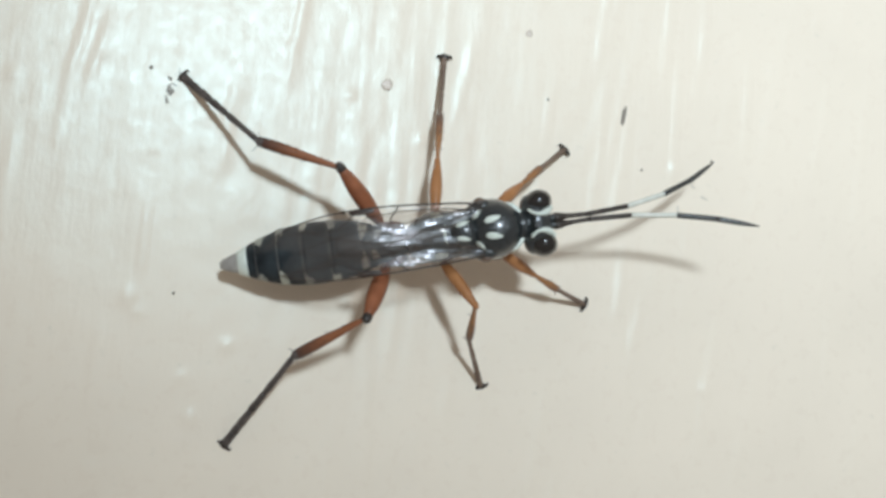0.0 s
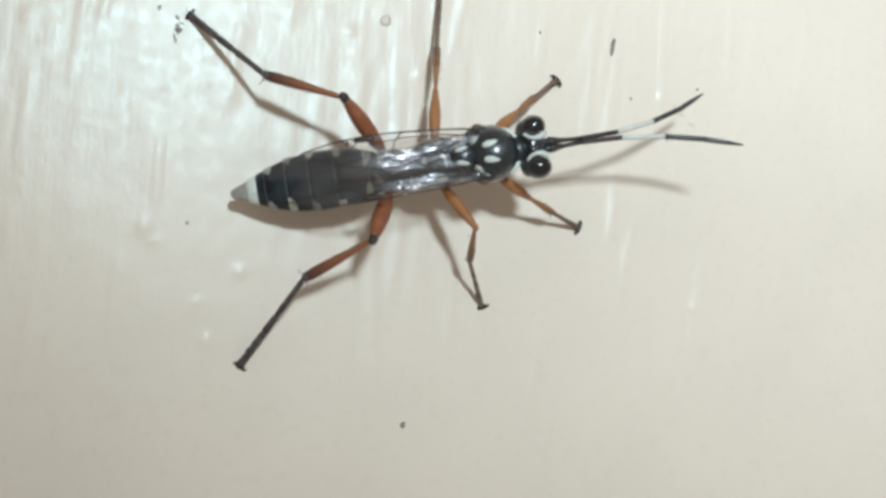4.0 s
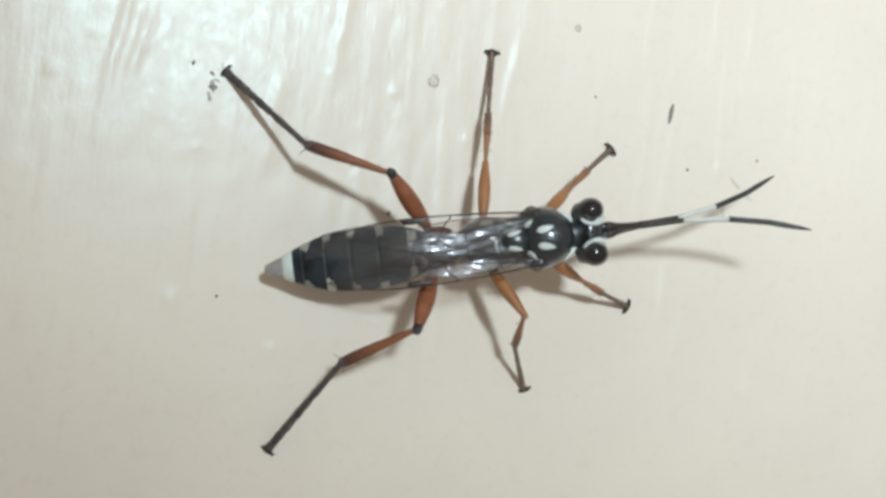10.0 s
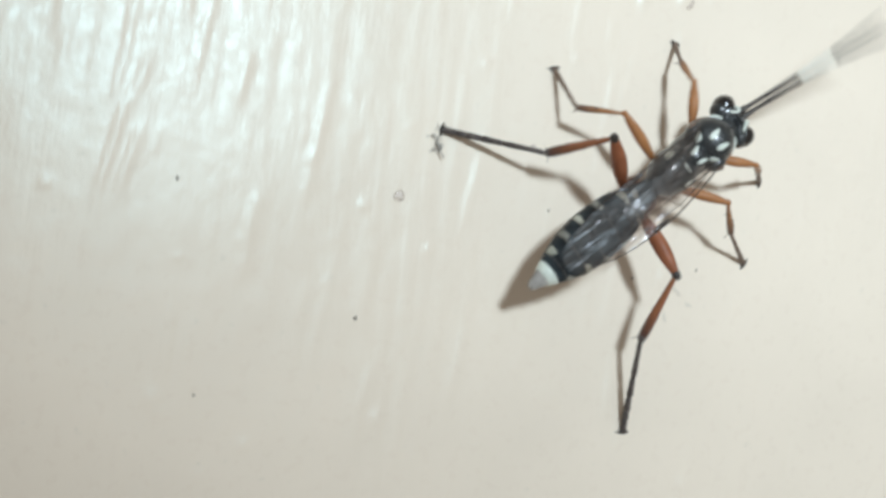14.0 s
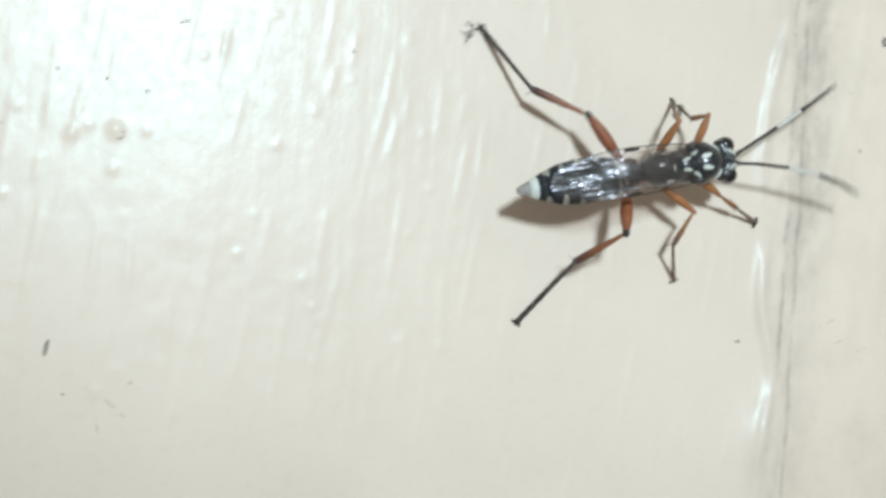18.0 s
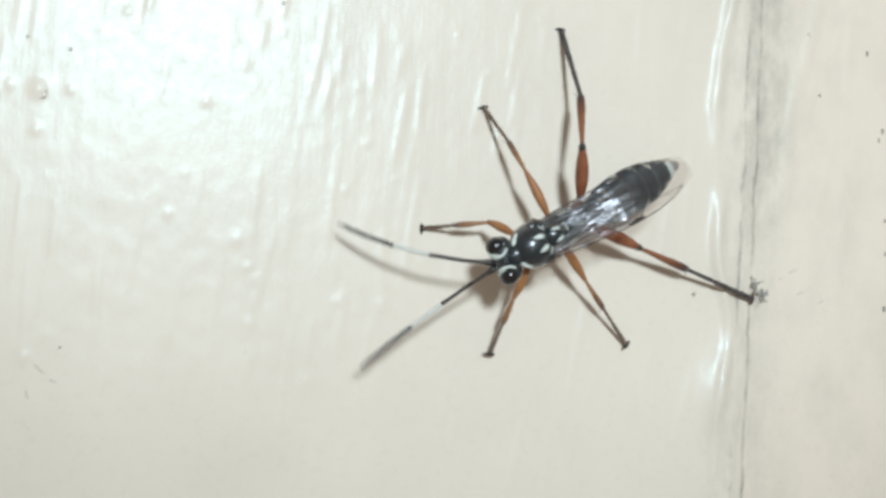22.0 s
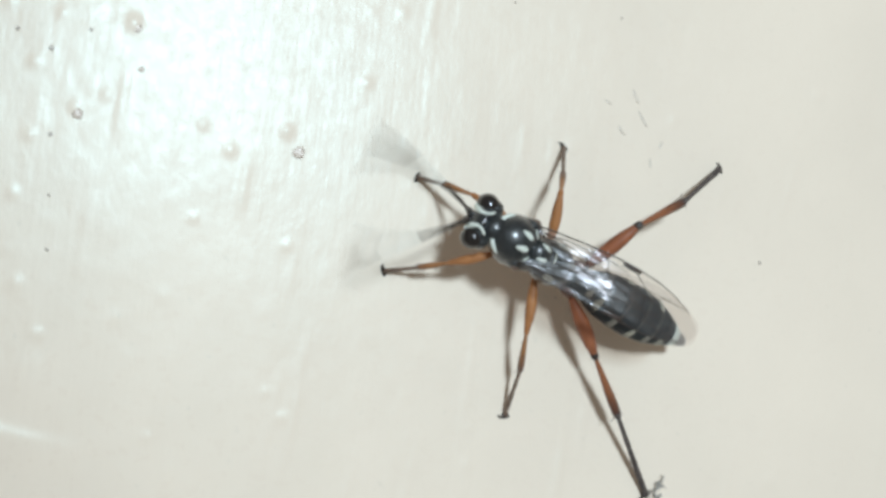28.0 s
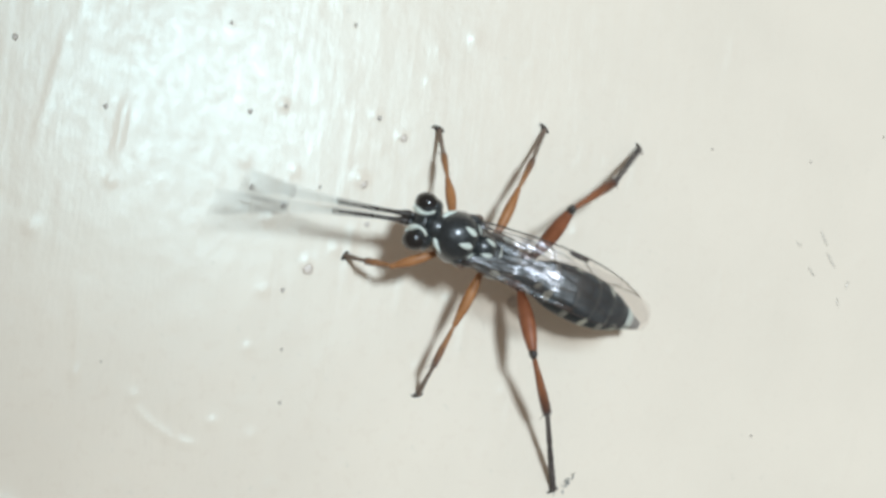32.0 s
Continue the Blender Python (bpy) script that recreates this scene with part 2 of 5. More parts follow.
def membrane_material():
    """Thin clear skin: a faint smoky veil, a broad sheen and sharper glints along its folds."""
    n = Nodes("clear_wing_membrane")
    where = n.place((0.20, 1.25, 1))
    ripple = n.noise(where, 1.15, 3.0, 0.6)
    n.link(n.ramp(ripple, [(0.3, (0.33, 0.34, 0.33)), (0.7, (0.58, 0.59, 0.60))]), n.bsdf.inputs["Base Color"])
    n.bsdf.inputs["Roughness"].default_value = 0.5
    clear = n.add("ShaderNodeBsdfTransparent")
    clear.inputs[0].default_value = (0.93, 0.905, 0.89, 1)
    relief = n.add("ShaderNodeBump", Strength=1.0, Distance=0.00024)
    n.link(ripple, relief.inputs["Height"])
    out = clear.outputs[0]
    sheen = n.add("ShaderNodeBsdfGlossy", Roughness=0.43)
    glint = n.add("ShaderNodeBsdfGlossy", Roughness=0.15)
    for node, tint in ((sheen, (0.80, 0.86, 0.88, 1)), (glint, (0.93, 0.91, 1.0, 1))):
        node.inputs["Color"].default_value = tint
        n.link(relief.outputs["Normal"], node.inputs["Normal"])
    for shader, share in ((n.bsdf, 0.009), (sheen, 0.042), (glint, 0.022)):
        mixed = n.tree.nodes.new("ShaderNodeMixShader")
        mixed.inputs[0].default_value = share
        n.link(out, mixed.inputs[1])
        n.link(shader.outputs[0], mixed.inputs[2])
        out = mixed.outputs[0]
    n.link(out, n.tree.nodes["Material Output"].inputs["Surface"])
    return n.mat


MEMBRANE = membrane_material()


# ---- mesh helpers; all shapes below are given in millimetres ----
def part(name, bm, material, parent=None, label="", smooth=True):
    """Links a bmesh given in millimetres as one mesh object, under a thing or a part."""
    bmesh.ops.scale(bm, vec=(MM, MM, MM), verts=bm.verts)
    mesh = bpy.data.meshes.new(name)
    bm.to_mesh(mesh)
    bm.free()
    if smooth:
        mesh.polygons.foreach_set("use_smooth", [True] * len(mesh.polygons))
    mesh.materials.append(material)
    ob = new(name, mesh)
    ob.parent = parent
    return tagged(ob, label=label) if label else ob


def loft(rings, bm=None, closed=True):
    """A skin over rings of points."""
    bm = bm or bmesh.new()
    made = [[bm.verts.new(p) for p in ring] for ring in rings]
    for a, b in zip(made, made[1:]):
        for i in range(len(a)):
            j = (i + 1) % len(a)
            bm.faces.new((a[i], a[j], b[j], b[i]))
    if closed:
        bm.faces.new(reversed(made[0]))
        bm.faces.new(made[-1])
    bmesh.ops.recalc_face_normals(bm, faces=bm.faces)
    return bm


def tube(points, radii, sides=10, bm=None, flat=1.0):
    """A round, tapering tube along points."""
    rings, points = [], [Vector(p) for p in points]
    for i, (p, r) in enumerate(zip(points, map(float, radii))):
        way = (points[min(i + 1, len(points) - 1)] - points[max(i - 1, 0)]).normalized()
        side = way.cross(Vector((0, 0, 1)))
        side = side.normalized() if side.length > 0.05 else Vector((0, 1, 0))
        up = side.cross(way)
        rings.append([p + r * (math.cos(a) * side + flat * math.sin(a) * up) for a in (2 * math.pi * k / sides for k in range(sides))])
    return loft(rings, bm)


def ball(centre, radii, bm=None, turn=None, rough=0.0, fine=3):
    """An egg-shaped lump, uneven by rough."""
    bm = bm or bmesh.new()
    made = bmesh.ops.create_icosphere(bm, subdivisions=fine, radius=1.0)["verts"]
    for v in made:
        k = 1 + rough * noise.noise(v.co * 1.7 + Vector(centre))
        p = Vector([a * b * k for a, b in zip(v.co, radii)])
        v.co = Vector(centre) + (turn @ p if turn else p)
    return bm


def patch(centre, radii, at, size, lift=0.02, turn=0.0):
    """A thin raised mark of half sizes (along, across) that lies on the upper side of an egg-shaped body, at (x, y)."""
    bm, rings = bmesh.new(), []
    c, s = math.cos(turn), math.sin(turn)

    def top(x, y, off):
        k = max(0.0, 1 - ((x - centre[0]) / radii[0]) ** 2 - ((y - centre[1]) / radii[1]) ** 2)
        return Vector((x, y, centre[2] + radii[2] * math.sqrt(k) + off))

    for grow, off in ((1.0, -0.03), (1.0, lift * 0.6), (0.8, lift), (0.05, lift * 1.2)):
        ring = []
        for k in range(16):
            a = 2 * math.pi * k / 16
            x, y = math.cos(a) * size[0] * grow, math.sin(a) * size[1] * grow * (1 - 0.35 * math.cos(a))
            ring.append(top(at[0] + c * x - s * y, at[1] + s * x + c * y, off))
        rings.append(ring)
    return loft(rings, bm)


def glide(rows, t):
    """The values of rows (seconds, values) at t, smoothly and without overshoot."""
    if t <= rows[0][0]:
        return np.array(rows[0][1:], float)
    if t >= rows[-1][0]:
        return np.array(rows[-1][1:], float)
    i = max(k for k in range(len(rows) - 1) if rows[k][0] <= t)

    def slope(k):
        if k <= 0 or k >= len(rows) - 1:
            return 0 * np.array(rows[0][1:], float)
        (ta, *a), (tb, *b), (tc, *c) = rows[k - 1], rows[k], rows[k + 1]
        before, after = np.subtract(b, a) / (tb - ta), np.subtract(c, b) / (tc - tb)
        return np.where(before * after > 0, 2 * before * after / (before + after + 1e-12 * np.sign(before + after + 1e-30)), 0.0)

    (ta, *a), (tb, *b) = rows[i], rows[i + 1]
    h = tb - ta
    s = (t - ta) / h
    a, b, ma, mb = np.array(a), np.array(b), slope(i) * h, slope(i + 1) * h
    return a * (2 * s**3 - 3 * s**2 + 1) + ma * (s**3 - 2 * s**2 + s) + b * (3 * s**2 - 2 * s**3) + mb * (s**3 - s**2)


# ---- the door, its frame and the gap between them ----
EDGE, JAMB = 60.0, 66.15
# marks on the paint: across, up, size
SPECKS = [
    (-10.19, 50.73, 0.14), (-6.73, 48.65, 0.12), (-5.84, 39.22, 0.05), (-2.51, 52.50, 0.08), (-1.43, 49.20, 0.12), (-1.05, 10.06, 0.08),
    (-1.05, 46.31, 0.10), (-0.09, 49.59, 0.10), (0.22, 45.75, 0.12), (0.49, 2.53, 0.06), (0.54, 42.53, 0.10), (0.74, 40.26, 0.07),
    (0.89, 38.24, 0.08), (1.55, 46.65, 0.08), (2.28, 53.16, 0.09), (3.60, 49.64, 0.12), (5.94, 5.89, 0.09), (8.03, 22.43, 0.10),
    (8.65, -4.13, 0.12), (11.08, 22.65, 0.10), (13.03, 10.90, 0.06), (15.35, 22.73, 0.10), (16.84, 8.75, 0.06), (17.40, 22.56, 0.08),
    (17.97, 50.33, 0.05), (19.19, 22.20, 0.10), (19.61, 9.42, 0.06), (20.90, 38.46, 0.06), (22.64, 50.39, 0.05), (26.14, 51.97, 0.06),
]
SPECKS += [
    (28.13, 25.15, 0.09), (29.93, 40.87, 0.08), (48.32, 13.32, 0.09), (53.76, 26.33, 0.13), (54.45, 23.44, 0.06), (55.53, 29.24, 0.17),
    (56.94, 25.76, 0.08), (57.75, 21.50, 0.07), (57.94, 21.96, 0.10), (58.26, 17.52, 0.07), (58.38, 15.89, 0.07), (58.41, 13.16, 0.09),
    (59.10, 5.72, 0.14), (59.19, 13.26, 0.08), (59.77, 9.01, 0.14), (60.10, 16.87, 0.05),
]
BROWN_SPOTS = [
    (-3.64, 23.10, 0.32), (-2.41, 18.54, 0.20), (1.43, 43.43, 0.30), (3.21, 47.02, 0.30), (3.54, 45.42, 0.16), (4.66, 48.99, 0.22),
    (7.07, 10.62, 0.30), (7.95, 26.46, 0.42), (9.83, 43.05, 0.35), (12.13, 13.25, 0.20), (18.12, 20.22, 0.42),
]
PIMPLES = [
    (-6.77, 38.72, 0.20), (-6.27, 45.90, 0.20), (-4.57, 38.07, 0.20), (-1.58, 37.29, 0.20), (-0.69, 7.31, 0.15), (-0.66, 1.77, 0.15),
    (-0.24, 49.64, 0.22), (-0.22, 42.42, 0.20), (0.87, 35.10, 0.20), (1.28, 43.67, 0.20), (2.45, 0.94, 0.22), (3.07, 47.18, 0.32),
    (3.43, 49.77, 0.18), (4.53, 49.08, 0.20), (5.22, 31.56, 0.20), (6.05, 43.65, 0.20), (7.15, 42.81, 0.25), (8.45, 8.76, 0.20),
    (9.26, 43.82, 0.28), (9.74, 39.36, 0.20), (9.90, 16.18, 0.20), (10.23, 32.69, 0.22), (11.16, 3.78, 0.15), (12.23, 46.15, 0.22),
    (13.58, 17.09, 0.22), (14.14, 11.62, 0.15), (15.10, 33.88, 0.12), (16.16, 20.00, 0.30), (17.73, 32.87, 0.18), (18.00, 20.37, 0.40),
]
PIMPLES += [
    (18.01, 18.59, 0.22), (18.18, 8.95, 0.25), (19.30, 20.43, 0.20), (19.84, 0.89, 0.25), (21.46, 24.08, 0.20), (23.69, 15.40, 0.20),
    (25.02, 20.46, 0.22), (27.29, 13.29, 0.20), (27.60, 6.55, 0.15), (28.19, 23.82, 0.15), (32.20, 19.20, 0.15), (33.62, 17.67, 0.12),
    (36.15, 24.56, 0.15), (37.81, 23.01, 0.14),
]
# rubbed grey marks: across, up, half length, lean
SCUFFS = [
    (23.6, 47.2, 0.30, 30), (24.0, 46.3, 0.34, 35), (24.5, 44.5, 0.18, 10), (23.1, 45.7, 0.22, 40), (24.9, 45.3, 0.16, -20), (22.4, 46.8, 0.15, 60),
    (18.8, 8.5, 0.26, 50), (18.4, 7.4, 0.20, 20), (19.4, 8.0, 0.15, 70), (53.2, 14.6, 0.5, -60), (54.3, 13.9, 0.6, -65), (55.2, 13.4, 0.4, -70),
    (52.8, 18.5, 0.35, 5), (55.6, 19.4, 0.25, -40), (20.5, 25.5, 0.28, -65), (13.2, 20.1, 0.30, -70),
]
rng = np.random.default_rng(5)


def soft_noise(shape, across, up, seed):
    """Smooth random relief, with the given lengths in steps; about -1 to 1."""
    raw = np.fft.rfft2(np.random.default_rng(seed).standard_normal(shape))
    fy, fx = np.fft.fftfreq(shape[0])[:, None], np.fft.rfftfreq(shape[1])[None]
    out = np.fft.irfft2(raw * np.exp(-2 * (np.pi * fx * across) ** 2 - 2 * (np.pi * fy * up) ** 2), shape)
    return out / out.std() / 2


def smooth_step(x):
    x = np.clip(x, 0, 1)
    return x * x * (3 - 2 * x)


def sheet(name, us, vs, heights, thick, material, kind, label, left_wear=None, right_wear=None):
    """A slab whose face is the relief heights over the lines us and vs, with turned edges and a back."""
    nu, nv = len(us), len(vs)
    uu, vv = np.meshgrid(us, vs)
    if left_wear is not None:
        uu[:, 0] += left_wear
    if right_wear is not None:
        uu[:, -1] += right_wear
    front = np.stack([uu, -heights, vv], -1).reshape(-1, 3)
    ring = [*range(nu), *range(2 * nu - 1, nu * nv, nu), *range(nu * nv - 2, nu * (nv - 1) - 1, -1), *range(nu * (nv - 2), 0, -nu)]
    back = front[ring].copy()
    back[:, 1] = thick
    grid = np.arange(nu * nv).reshape(nv, nu)
    quads = np.stack([grid[:-1, :-1], grid[:-1, 1:], grid[1:, 1:], grid[1:, :-1]], -1).reshape(-1, 4).tolist()
    base, n = nu * nv, len(ring)
    quads += [(ring[(i + 1) % n], ring[i], base + i, base + (i + 1) % n) for i in range(n)]
    quads.append(tuple(range(base, base + n)))
    mesh = bpy.data.meshes.new(name)
    mesh.from_pydata((np.concatenate([front, back]) * MM).tolist(), [], quads)
    mesh.polygons.foreach_set("use_smooth", [True] * (len(quads) - n - 1) + [False] * (n + 1))
    mesh.materials.append(material)
    mesh.update()
    return tagged(new(name, mesh), label, kind, kind="structure")


def build_door():
    step = 0.16
    us = np.concatenate([[-700, -450, -260, -150], np.arange(-90, -24, 6.0), np.arange(-24, EDGE - 0.3, step), [EDGE - 0.25, EDGE - 0.1, EDGE]])
    vs = np.concatenate([[-1100, -700, -400, -200], np.arange(-80, -14, 6.0), np.arange(-14, 66, step), np.arange(66, 134, 6.0), [220, 400, 650, 880]])
    uu, vv = np.meshgrid(us, vs)
    shape = uu.shape
    fine = soft_noise(shape, 1.0, 9, 1) * soft_noise(shape, 14, 60, 2)
    strokes = soft_noise(shape, 2.2, 26, 3)
    lumps = soft_noise(shape, 9, 16, 4)
    brushed = 0.08 + 0.92 * smooth_step((36 - vv) / 8)
    h = 0.0036 * strokes * brushed + 0.010 * fine * brushed + 0.020 * lumps + (0.0042 + 0.0045 * smooth_step((22 - vv) / 8) * smooth_step(0.4 + soft_noise(shape, 20, 26, 8))) * soft_noise(shape, 1.0, 1.5, 6) + 0.004 * soft_noise(shape, 2.4, 4.0, 7)
    # single raised bristle marks
    for _ in range(680):
        u, v, long, wide = rng.uniform(-20, 57), rng.uniform(-10, 64), rng.uniform(0.6, 2.6), rng.uniform(0.09, 0.17)
        if v > 34 and rng.random() < 0.72:
            continue
        up, lean = rng.uniform(0.010, 0.042), rng.normal(0.10, 0.06)
        a, c = np.searchsorted(us, (u - 1.2, u + 1.2))
        d, e = np.searchsorted(vs, (v - 1.6 * long, v + 1.6 * long))
        x, y = uu[d:e, a:c] - u, vv[d:e, a:c] - v
        h[d:e, a:c] += up * np.exp(-(((x - lean * y) / wide) ** 2) - (y / long) ** 4)
    # paint pimples and dust under the paint
    for u, v, r in PIMPLES:
        near = ((uu - u) ** 2 + (vv - v) ** 2) < (4 * r) ** 2
        r *= 0.75
        h[near] += 0.32 * r * np.exp(-(((uu - u) ** 2 + ((vv - v) * 0.85) ** 2)[near]) / r**2)
    for u, v, r, up in zip(rng.uniform(-22, 57, 170), rng.uniform(-10, 62, 170), rng.uniform(0.12, 0.26, 170), rng.uniform(0.015, 0.05, 170)):
        near = ((uu - u) ** 2 + (vv - v) ** 2) < (4 * r) ** 2
        h[near] += up * np.exp(-(((uu - u) ** 2 + ((vv - v) * 0.8) ** 2)[near]) / r**2)
    # a run of thick paint beside the edge, the crack along it and a second, faint run
    bends = [soft_noise((len(vs), 8), 1, size, 30 + size)[:, :1] for size in (5, 12, 40)]
    wander = 0.24 * bends[0] + 0.40 * bends[1] + 0.5 * bends[2]
    ridge = 49.4 + wander
    h += 0.26 * np.exp(-(((uu - ridge) / 0.28) ** 2)) * np.clip(0.5 + 0.9 * soft_noise((len(vs), 8), 1, 9, 41)[:, :1], 0.05, 1.2)
    h += 0.34 * np.exp(-(((uu - 49.7) / 1.15) ** 2)) * smooth_step(1 - abs(vv - 8.5) / 3.6)
    crack = 50.6
    h -= 0.02 * np.exp(-(((uu - crack) / 0.16) ** 2))
    h += 0.07 * np.exp(-(((uu - 53.2 - 0.13 * (vv - 22) - 0.2 * np.sin(vv * 0.5)) / 0.35) ** 2)) * smooth_step((vv - 17) / 2)
    h += 0.03 * smooth_step((uu - 50.7) / 3.0)
    # a long slanting drip edge and a short curved run above it
    drip = vv - 32.2 + 0.27 * (uu + 3.5) - 0.012 * (uu + 3.5) ** 2
    h += 0.045 * np.exp(-((drip / np.where(drip > 0, 0.22, 0.9)) ** 2)) * smooth_step((4.5 - uu) / 5) * smooth_step((uu + 24) / 8)
    run = vv - 36.4 - 0.20 * (uu + 2.0) ** 2
    h += 0.04 * np.exp(-((run / 0.13) ** 2)) * smooth_step((-1.9 - uu) / 0.5) * smooth_step((uu + 4.8) / 0.6)
    h -= 0.5 * smooth_step((uu - EDGE + 0.28) / 0.28) ** 2
    wear = 0.16 * soft_noise((len(vs), 8), 1, 4, 9)[:, 0] - 0.12 * (rng.random(len(vs)) > 0.97)
    return sheet("door_1", us, vs, h, 34.0, DOOR_PAINT, "door", "closed ivory gloss-painted wooden door with brush marks and drips", right_wear=wear)


def build_frame():
    us = np.concatenate([JAMB + np.array([0, 0.1, 0.25]), np.arange(JAMB + 0.45, JAMB + 16, 0.2), np.arange(JAMB + 16, JAMB + 72, 6.0)])
    vs = np.concatenate([[-1106, -700, -400, -200], np.arange(-80, -12, 6.0), np.arange(-12, 46, 0.2), np.arange(46, 122, 6.0), [220, 400, 650, 950]])
    uu, vv = np.meshgrid(us, vs)
    shape = uu.shape
    flaked = smooth_step(soft_noise(shape, 3, 10, 12) * 1.6 + 0.45)
    h = 0.05 * soft_noise(shape, 1.5, 14, 11) + 0.05 * soft_noise(shape, 8, 20, 13) + 0.17 * flaked + 0.014 * soft_noise(shape, 1, 1.5, 14)
    h += 0.22 * np.exp(-(((uu - JAMB - 0.75 - 0.10 * np.sin(vv * 0.7)) / 0.40) ** 2)) * (0.7 + 0.3 * np.sin(vv * 0.9))
    h -= 0.16 * np.exp(-(((uu - JAMB - 2.1 - 0.3 * np.sin(vv * 0.31)) / 0.35) ** 2))
    h -= 0.7 * smooth_step((JAMB + 0.3 - uu) / 0.3) ** 2
    wear = 0.16 * soft_noise((len(vs), 8), 1, 14, 17)[:, 0] + 0.10 * soft_noise((len(vs), 8), 1, 2, 18)[:, 0]
    return sheet("trim", us, vs, h, 34.0, FRAME_PAINT, "door frame", "weathered ivory-painted door frame with flaking edge", left_wear=wear)


build_door()
FRAME = build_frame()


def slab(name, low, high, material, label):
    bm = bmesh.new()
    bmesh.ops.create_cube(bm, size=1.0)
    for v in bm.verts:
        v.co = [a + (b - a) * (c + 0.5) for a, b, c in zip(low, high, v.co)]
    bmesh.ops.bevel(bm, geom=bm.edges, offset=0.4, segments=2, affect="EDGES")
    return tagged(part(name, bm, material, smooth=False), label, "door stop", kind="structure")


# shallow stop behind the gap; its near-black colour stands in for depth and shade
slab("gap_back", (EDGE - 3.0, 1.5, -1100), (JAMB + 3.0, 30, 880), GAP_DARK, "near-black slab that stands for the shaded depth of the gap")


def flake(v, tall, wide, seed, material, label, lift=0.40, shift=0.0):
    """A thin paint flake that lifts from the frame's edge towards the gap."""
    ragged = soft_noise((40, 8), 1, 1.6, seed)[:, 0]
    rows = []
    for n, k in enumerate(spread(40)):
        reach = wide * min(1.0, 6 * k, 4.0 * (1 - k) + 0.1) * (0.92 + 0.16 * ragged[n] + 0.10 * math.sin(5 * k))
        rows.append([(-reach * s + 0.25, lift * s * s - 0.20 * s + 0.10 + 0.03 * ragged[n] * s, tall * (k - 0.5)) for s in spread(6)])
    bm = bmesh.new()
    made = [[bm.verts.new(p) for p in row] for row in rows]
    for a, c in zip(made, made[1:]):
        for n in range(5):
            bm.faces.new((a[n], a[n + 1], c[n + 1], c[n]))
    bmesh.ops.recalc_face_normals(bm, faces=bm.faces)
    bmesh.ops.solidify(bm, geom=bm.faces, thickness=0.07)
    ob = part("paint_flake", bm, material, FRAME, label, smooth=False)
    ob.location = on_door(JAMB + shift, v)
    return ob


def spread(n):
    return np.linspace(0, 1, n)


def border():
    """The thick, glossy, cracked edge of the frame's paint, ragged towards the face."""
    vs = np.arange(-14, 48, 0.25)
    left, right, up = (soft_noise((len(vs), 8), 1, size, seed)[:, 0] for size, seed in ((4, 51), (2, 52), (3, 53)))
    bm = bmesh.new()
    made = []
    for n, v in enumerate(vs):
        a, c = -0.58 + 0.16 * left[n], 0.28 + 0.26 * right[n]
        made.append([bm.verts.new((a + (c - a) * k, -0.12 - (0.36 + 0.13 * up[n] + 0.05 * right[n]) * math.sin(math.pi * (0.12 + 0.76 * k)) + 0.4 * (1 - k) ** 4, v)) for k in spread(10)])
    for p, q in zip(made, made[1:]):
        for n in range(9):
            bm.faces.new((p[n], p[n + 1], q[n + 1], q[n]))
    bmesh.ops.recalc_face_normals(bm, faces=bm.faces)
    bmesh.ops.solidify(bm, geom=bm.faces, thickness=0.05)
    part("paint_border", bm, GLOSSY_CRUST, FRAME, "thick glossy edge of the frame's paint").location = on_door(JAMB, 0)


def curled_chip(u, v, wide, tall):
    """A small oval chip whose rim curls up round a grey hollow."""
    rings = []
    for k, deep in ((1.0, 0.16), (1.06, 0.02), (0.96, -0.06), (0.80, 0.0), (0.62, 0.12), (0.3, 0.19), (0.02, 0.20)):
        ring = []
        for q in np.linspace(0, 2 * math.pi, 40, endpoint=False):
            uneven = 1 + 0.10 * math.sin(2 * q + 0.9) + 0.07 * math.sin(3 * q + 0.6) + 0.03 * math.sin(7 * q)
            ring.append((wide * k * uneven * math.cos(q), deep + 0.05 * math.sin(2 * q), tall * k * uneven * math.sin(q)))
        rings.append(ring)
    chip = part("paint_flake", loft(rings[:4], closed=False), GLOSSY_CRUST, FRAME, "curled chip of ivory paint")
    part("chip_hollow", loft(rings[3:], closed=False), GREY_CHIP, chip, "grey hollow of the curled chip")
    chip.location = on_door(u, v, -0.95)


flake(16.2, 20.6, 1.25, 3, GREYED, "long lifted flake of greyed ivory paint", 1.6)
border()
curled_chip(JAMB - 0.82, 8.9, 0.44, 1.40)
flake(33.5, 6.0, 0.35, 6, FRAME_PAINT, "lifted flake of ivory paint")


# ---- specks, stains and chips on the paint ----
def lump(name, u, v, size, material, label, category, turn=0.0, tall=0.06, group="specks on the door"):
    c, s = math.cos(radians(turn)), math.sin(radians(turn))
    bm = ball((0, 0, 0), (size[0], tall, size[1]), rough=0.4, fine=3)
    for p in bm.verts:
        x, z = p.co.x, p.co.z
        p.co.x, p.co.z = c * x - s * z, s * x + c * z
    ob = part(name, bm, material)
    ob.location = on_door(u, v, 0.02)
    return tagged(ob, label, category, group)


